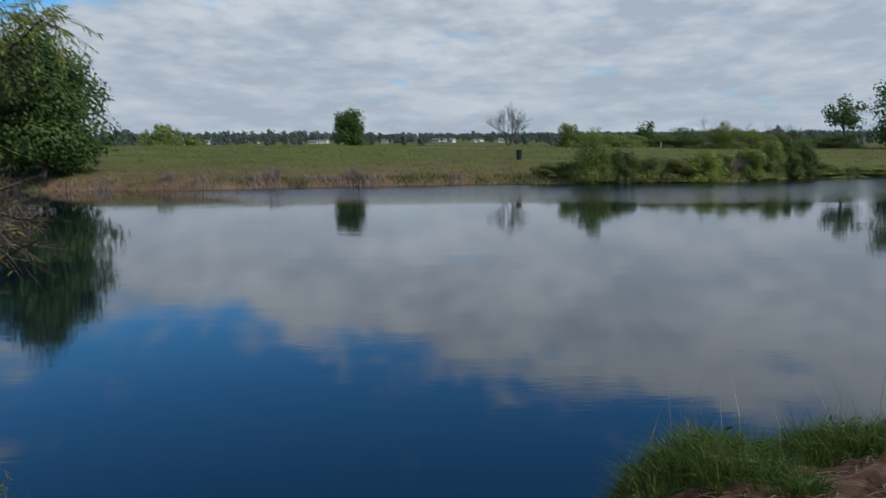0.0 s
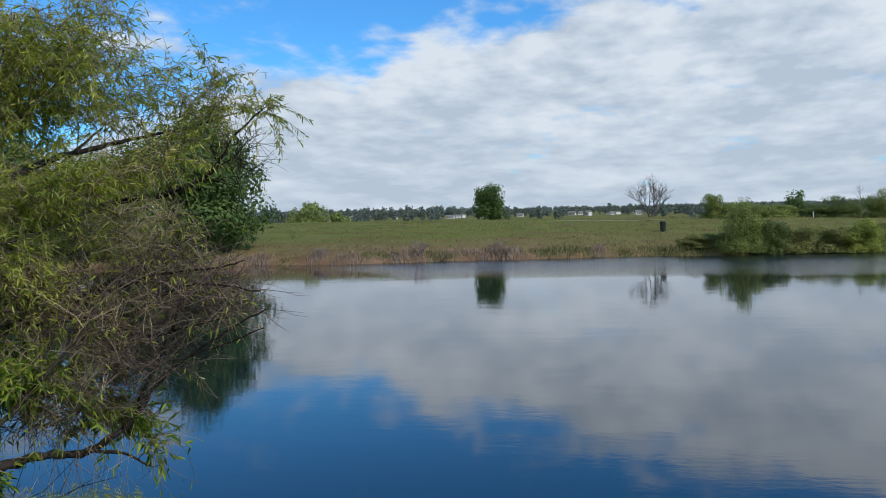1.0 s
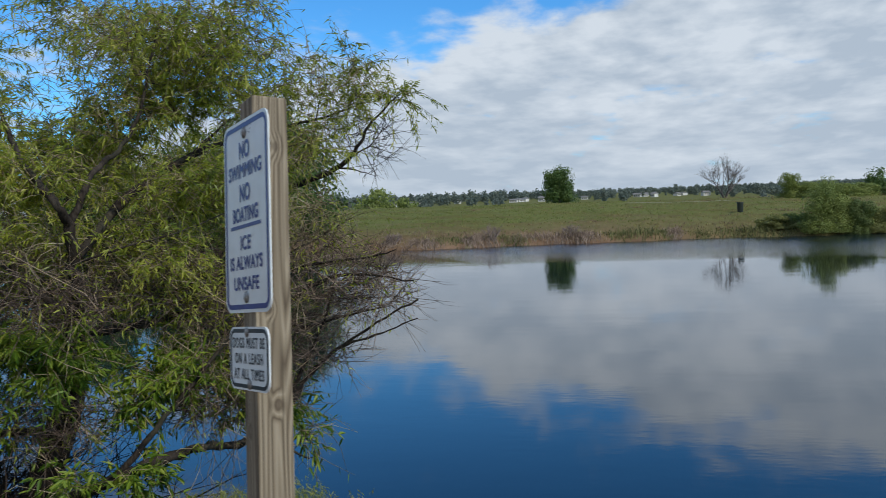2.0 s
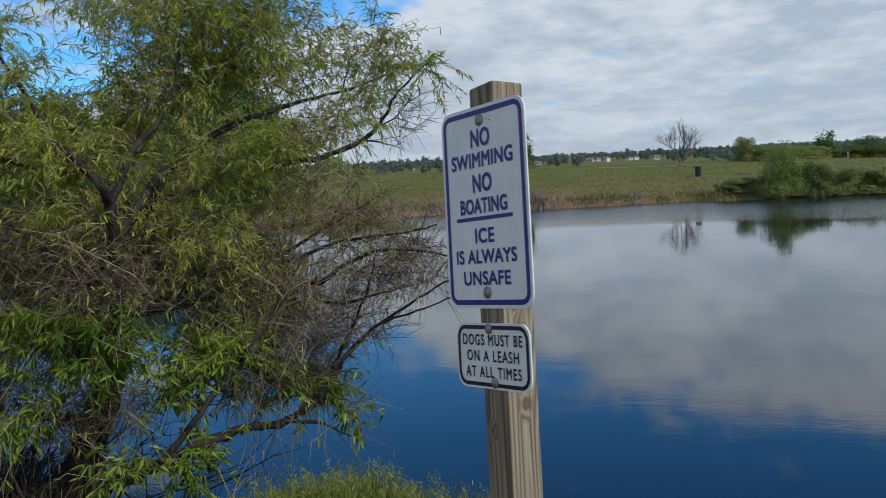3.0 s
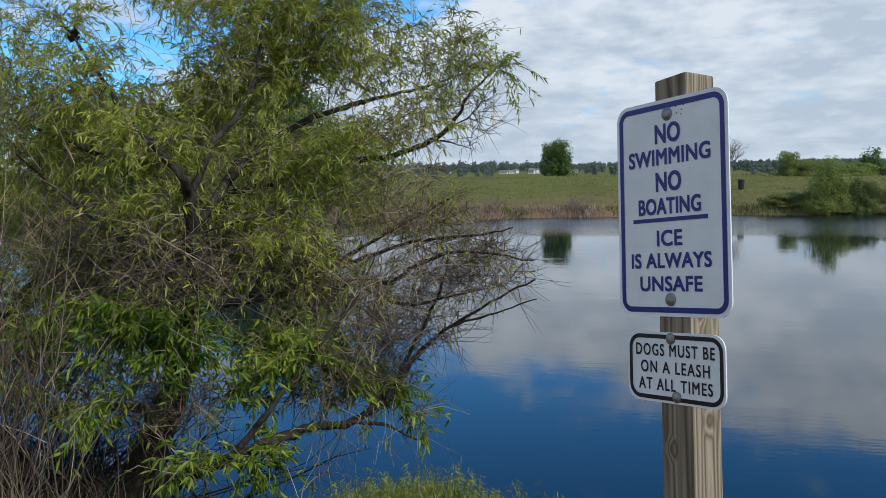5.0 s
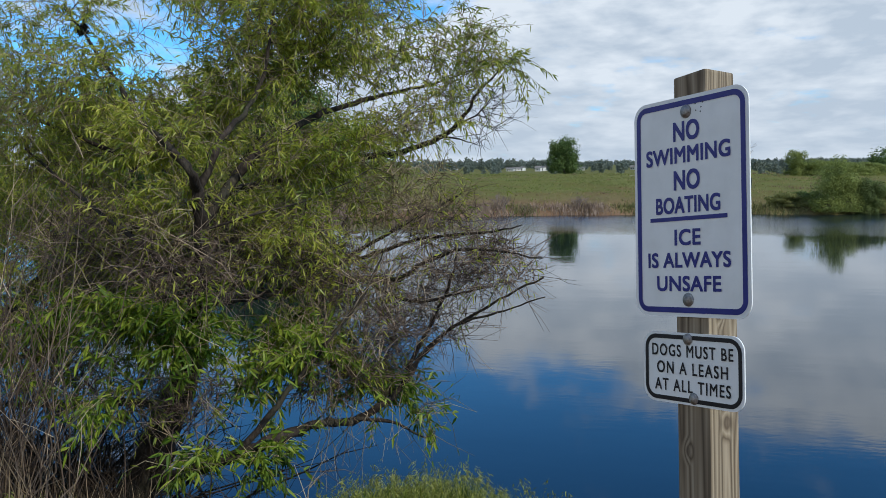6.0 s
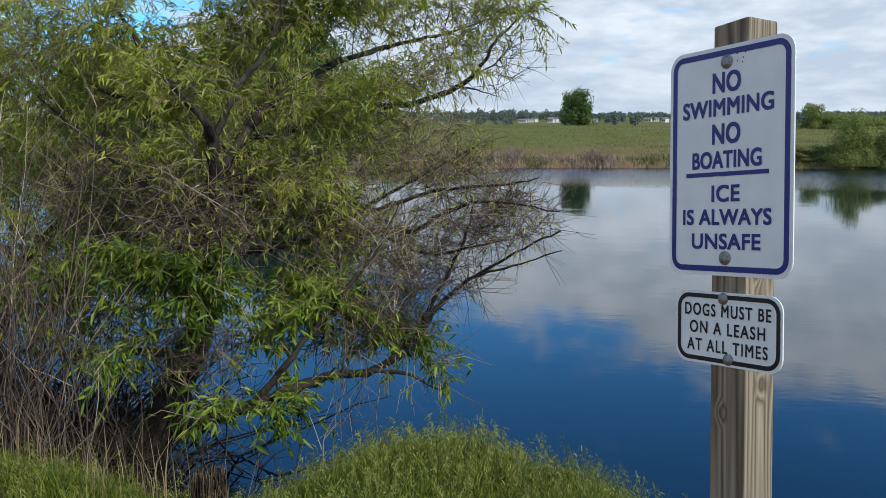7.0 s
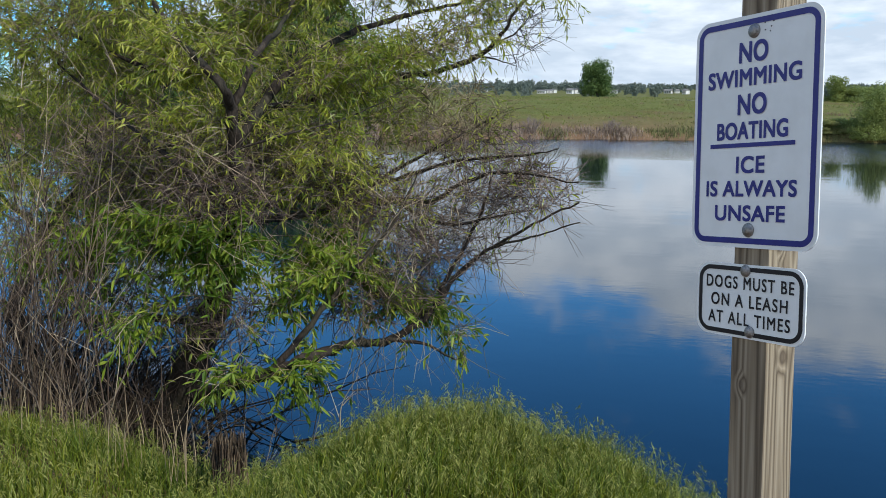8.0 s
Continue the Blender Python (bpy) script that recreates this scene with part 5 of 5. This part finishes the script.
# ---- near bank grass ----
def near_grass():
    R = np.random.RandomState(71)
    X, Y = [], []
    for x0, x1, y0, y1, n in ((-8.0, -3.4, 2.6, 5.4, 2600), (-4.0, -1.2, 2.6, 5.7, 3400), (0.8, 5.0, 4.0, 6.9, 6200), (5.0, 14.0, 1.0, 8.5, 900), (-16.0, -8.0, 1.0, 6.5, 900), (-14.0, 14.0, -6.0, 3.2, 1500)):
        X.append(R.uniform(x0, x1, n)), Y.append(R.uniform(y0, y1, n))
    x, y = np.concatenate(X), np.concatenate(Y)
    d = np.interp(x, NEAR[:, 0], NEAR[:, 1]) - y
    patch = np.array([noise.noise((a * 1.1, b * 1.1, 0.3)) for a, b in zip(x, y)])
    bare = (x > 0.6) & (d > 1.35 + 0.8 * patch) & (np.hypot((x - 1.85) / 0.3, (y - 4.35) / 0.4) > 1)
    keep = (ground_z(x, y) > WATER + 0.03) & (R.uniform(size=len(x)) < 0.8 + 0.6 * patch) & (~bare | (R.uniform(size=len(x)) < 0.12))
    keep &= np.hypot(x + 3.87, y - 3.70) > 0.13
    x, y, patch, bare = x[keep], y[keep], patch[keep], bare[keep]
    beside = np.exp(-((x + 3.80) ** 2 + (y - 3.50) ** 2) / 0.12)
    mound = np.exp(-(((x + 2.85) / 0.45) ** 2 + ((y - 4.8) / 0.6) ** 2))
    th = R.uniform(0.11, 0.24, len(x)) * (1.0 + 0.6 * patch) + 0.14 * mound * R.uniform(0.6, 1.3, len(x)) + 0.16 * np.exp(-(((x + 2.1) / 0.25) ** 2 + ((y - 4.5) / 0.25) ** 2)) + np.where(x > 0, 0.02 + 0.18 * patch, 0.0)
    th[bare] *= 0.35
    th *= 1 - 0.75 * beside
    th *= 1 - 0.35 * np.exp(-((x + 3.55) / 0.28) ** 2 - ((y - 4.5) / 0.7) ** 2)
    per = 17
    k = np.repeat(np.arange(len(x)), per)
    off = R.normal(size=(len(k), 2)) * 0.035
    B = np.stack((x[k] + off[:, 0], y[k] + off[:, 1], np.zeros(len(k))), 1)
    B[:, 2] = ground_z(B[:, 0], B[:, 1]) - 0.02
    h = th[k] * R.uniform(0.55, 1.15, len(k))
    az = np.arctan2(off[:, 1], off[:, 0]) + R.normal(size=len(k)) * 0.7
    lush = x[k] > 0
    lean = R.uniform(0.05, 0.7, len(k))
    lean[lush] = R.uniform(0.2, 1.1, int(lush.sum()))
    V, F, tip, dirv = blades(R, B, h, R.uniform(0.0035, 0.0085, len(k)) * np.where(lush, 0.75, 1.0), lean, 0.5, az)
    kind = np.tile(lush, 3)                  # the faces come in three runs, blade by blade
    for mask, mat, lab in ((~kind, "grass", "tall fresh green grass on the pond bank"), (kind, "lush_shade_grass", "lush green grass at the water's edge, darkened as if shaded")):
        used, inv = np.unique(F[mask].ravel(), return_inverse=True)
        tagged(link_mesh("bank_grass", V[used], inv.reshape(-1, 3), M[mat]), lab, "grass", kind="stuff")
    # broad weeds among the lush grass
    q = np.nonzero(lush)[0][::9]
    W0 = B[q] + np.array((0, 0, 1.0)) * (h[q] * R.uniform(0.2, 0.7, len(q)))[:, None]
    WD = R.normal(size=W0.shape) * np.array((1, 1, 0.5)) + np.array((0, 0, 0.35))
    WD /= np.linalg.norm(WD, axis=1)[:, None]
    wl0 = R.uniform(0.02, 0.06, len(q))
    V2, F2 = leaf_quads(R, W0, WD, wl0, wl0 * 0.4)
    tagged(link_mesh("bank_weeds", V2, F2, M["lush_shade_grass"]), "small-leaved green weeds in the bank grass", "weeds", kind="stuff")
    # feathery seed heads, thickest on the mound
    w = np.clip(0.12 + 0.26 * mound[k], 0, 0.36) * (~bare[k]) * (x[k] < 0)
    pick = (R.uniform(size=len(k)) < w) & (h > 0.12)
    T, dv = tip[pick], dirv[pick]
    q = 16
    up01 = R.uniform(-1.0, 0.9, (len(T), q, 1))
    P = (T[:, None, :] + up01 * 0.05 * np.array((0, 0, 1.0)) + dv[:, None, :] * (0.02 * (1 - up01 ** 2)) + R.normal(size=(len(T), q, 3)) * 0.006).reshape(-1, 3)
    D = np.repeat(dv, q, axis=0) * 0.45 + R.normal(size=P.shape) * 0.3 + np.array((0, 0, -0.55))
    D /= np.linalg.norm(D, axis=1)[:, None]
    ln = R.uniform(0.014, 0.034, len(P))
    V, F = leaf_quads(R, P, D, ln, ln * 0.17)
    tagged(link_mesh("seed_heads", V, F, M["seed_head"]), "pale feathery grass seed heads over the bank", "grass", kind="stuff")
    # dry stalks
    n = 240
    x = np.concatenate((R.uniform(-6.5, -3.6, 200), R.uniform(1.0, 4.5, n - 200)))
    y = np.interp(x, NEAR[:, 0], NEAR[:, 1]) - R.uniform(0.05, 1.0, n)
    B = np.stack((x, y, ground_z(x, y) - 0.02), 1)
    V, F, _, _ = blades(R, B, R.uniform(0.25, 0.65, n), R.uniform(0.003, 0.007, n), R.uniform(0.05, 0.35, n))
    tagged(link_mesh("dry_stalks", V, F, M["dry_grass"]), "scattered tall dry straw-coloured stalks", "grass", kind="stuff")


near_grass()


M["stump_fibre"] = surface("rotted stump fibre", [(0.3, (0.035, 0.024, 0.015)), (0.6, (0.085, 0.06, 0.038)), (0.85, (0.20, 0.15, 0.095))], 12, 0.9, 0.5, island=0.6)


def stump():
    """A tuft of cut dead stems standing like a stump in the grass."""
    R = np.random.RandomState(81)
    x, y = -3.87, 3.72
    t = thing("stump", pose(x, y, float(ground_z(x, y)) - 0.05), "broken brown fibrous stump in the grass", "stump")
    tb = Tubes()
    for k in range(520):
        an, r = R.uniform(0, 6.28), 0.075 * R.rand() ** 0.35
        p = np.array((r * math.cos(an), r * math.sin(an), 0))
        h = R.uniform(0.28, 0.42)
        tb.add([p * 1.45, p * 1.1 + np.array((0, 0, h * 0.5)), p * 0.95 + np.array((R.normal() * 0.012, R.normal() * 0.012, h))], [0.005, 0.004, 0.002], 4)
    tb.link("fibres", M["stump_fibre"], t)
    bm = bmesh.new()
    bmesh.ops.create_cone(bm, segments=14, radius1=0.085, radius2=0.06, depth=0.3, cap_ends=True, matrix=Matrix.Translation((0, 0, 0.15)))
    part("core", bm, M["willow_bark"], t)


stump()


def drowned_branch():
    """A bleached forked twig that stands up out of the water by the bank."""
    t = thing("dead_branch", pose(-3.95, 5.35, WATER - 0.06), "bleached forked twig standing in the water", "branch")
    tb = Tubes()
    tb.add(smooth_path([(0, 0, 0), (0.03, -0.05, 0.45), (0.05, -0.05, 0.62), (0.16, -0.05, 0.81)], 4), np.linspace(0.007, 0.002, 13), 5)
    for q in ([(0.03, -0.05, 0.50), (-0.02, -0.06, 0.66), (-0.06, -0.05, 0.75)], [(0.05, -0.05, 0.60), (0.10, -0.03, 0.66), (0.16, -0.04, 0.70)], [(0.03, -0.05, 0.42), (-0.03, -0.02, 0.52), (-0.10, -0.03, 0.55)]):
        tb.add(smooth_path(q, 3), np.linspace(0.004, 0.0015, 7), 4)
    tb.link("stem", M["dry_shoot"], t)


drowned_branch()


def bank_stone(seed, x, y, r):
    R = np.random.RandomState(seed)
    bm = bmesh.new()
    bmesh.ops.create_icosphere(bm, subdivisions=2, radius=r)
    for v in bm.verts:
        v.co *= 1 + 0.22 * noise.noise(v.co * (1.6 / r) + Vector((seed, 0, 0)))
        v.co.z *= 0.55
    ob = part("stone", bm, M["stone"], None, smooth=False)
    ob.location = (x, y, float(ground_z(x, y)) + r * 0.2)
    ob.rotation_euler = (0, 0, R.uniform(0, 6))
    return tagged(ob, "small pale stone on the bare soil", "stone", "stones on the bank")


for k, (x, y, r) in enumerate(((1.72, 4.62, 0.045), (2.2, 4.78, 0.03), (2.75, 4.7, 0.035), (1.45, 4.42, 0.022), (2.5, 4.45, 0.02), (3.1, 4.9, 0.04))):
    bank_stone(500 + k, x, y, r)


def straw_litter():
    R = np.random.RandomState(91)
    tb = Tubes()
    for _ in range(1100):
        x, y = R.uniform(0.9, 3.8), R.uniform(3.4, 5.2)
        a, ln = R.uniform(0, 6.28), R.uniform(0.03, 0.16)
        p = np.array((x, y, 0.0))
        q = p + np.array((math.cos(a), math.sin(a), 0)) * ln
        p[2], q[2] = float(ground_z(p[0], p[1])) + 0.012, float(ground_z(q[0], q[1])) + R.uniform(0.01, 0.03)
        tb.add([p, (p + q) / 2 + np.array((0, 0, 0.006)), q], [0.0025, 0.0025, 0.0015], 3)
    tagged(tb.link("straw_litter", M["dry_grass"]), "dry straw and twig litter on bare soil", "litter", kind="stuff")


straw_litter()


def crown_clump():
    """A small dark blob in the willow's top limb, standing in for a bird."""
    R = np.random.RandomState(95)
    t = thing("bird_blob", pose(-6.2, 6.4, 3.03), "small dark blob in the willow, standing in for a bird", "leaf bunch")
    n = 240
    v = R.normal(size=(n, 3))
    v /= np.linalg.norm(v, axis=1)[:, None]
    P = v * np.array((0.05, 0.05, 0.042)) * R.uniform(0.3, 1.0, n)[:, None]
    D = v * 0.5 + R.normal(size=(n, 3)) * 0.6
    D /= np.linalg.norm(D, axis=1)[:, None]
    ln = R.uniform(0.02, 0.045, n)
    V, F = leaf_quads(R, P, D, ln, ln * 0.45)
    link_mesh("blob_mass", V, F, M["willow_bark"], t)


crown_clump()
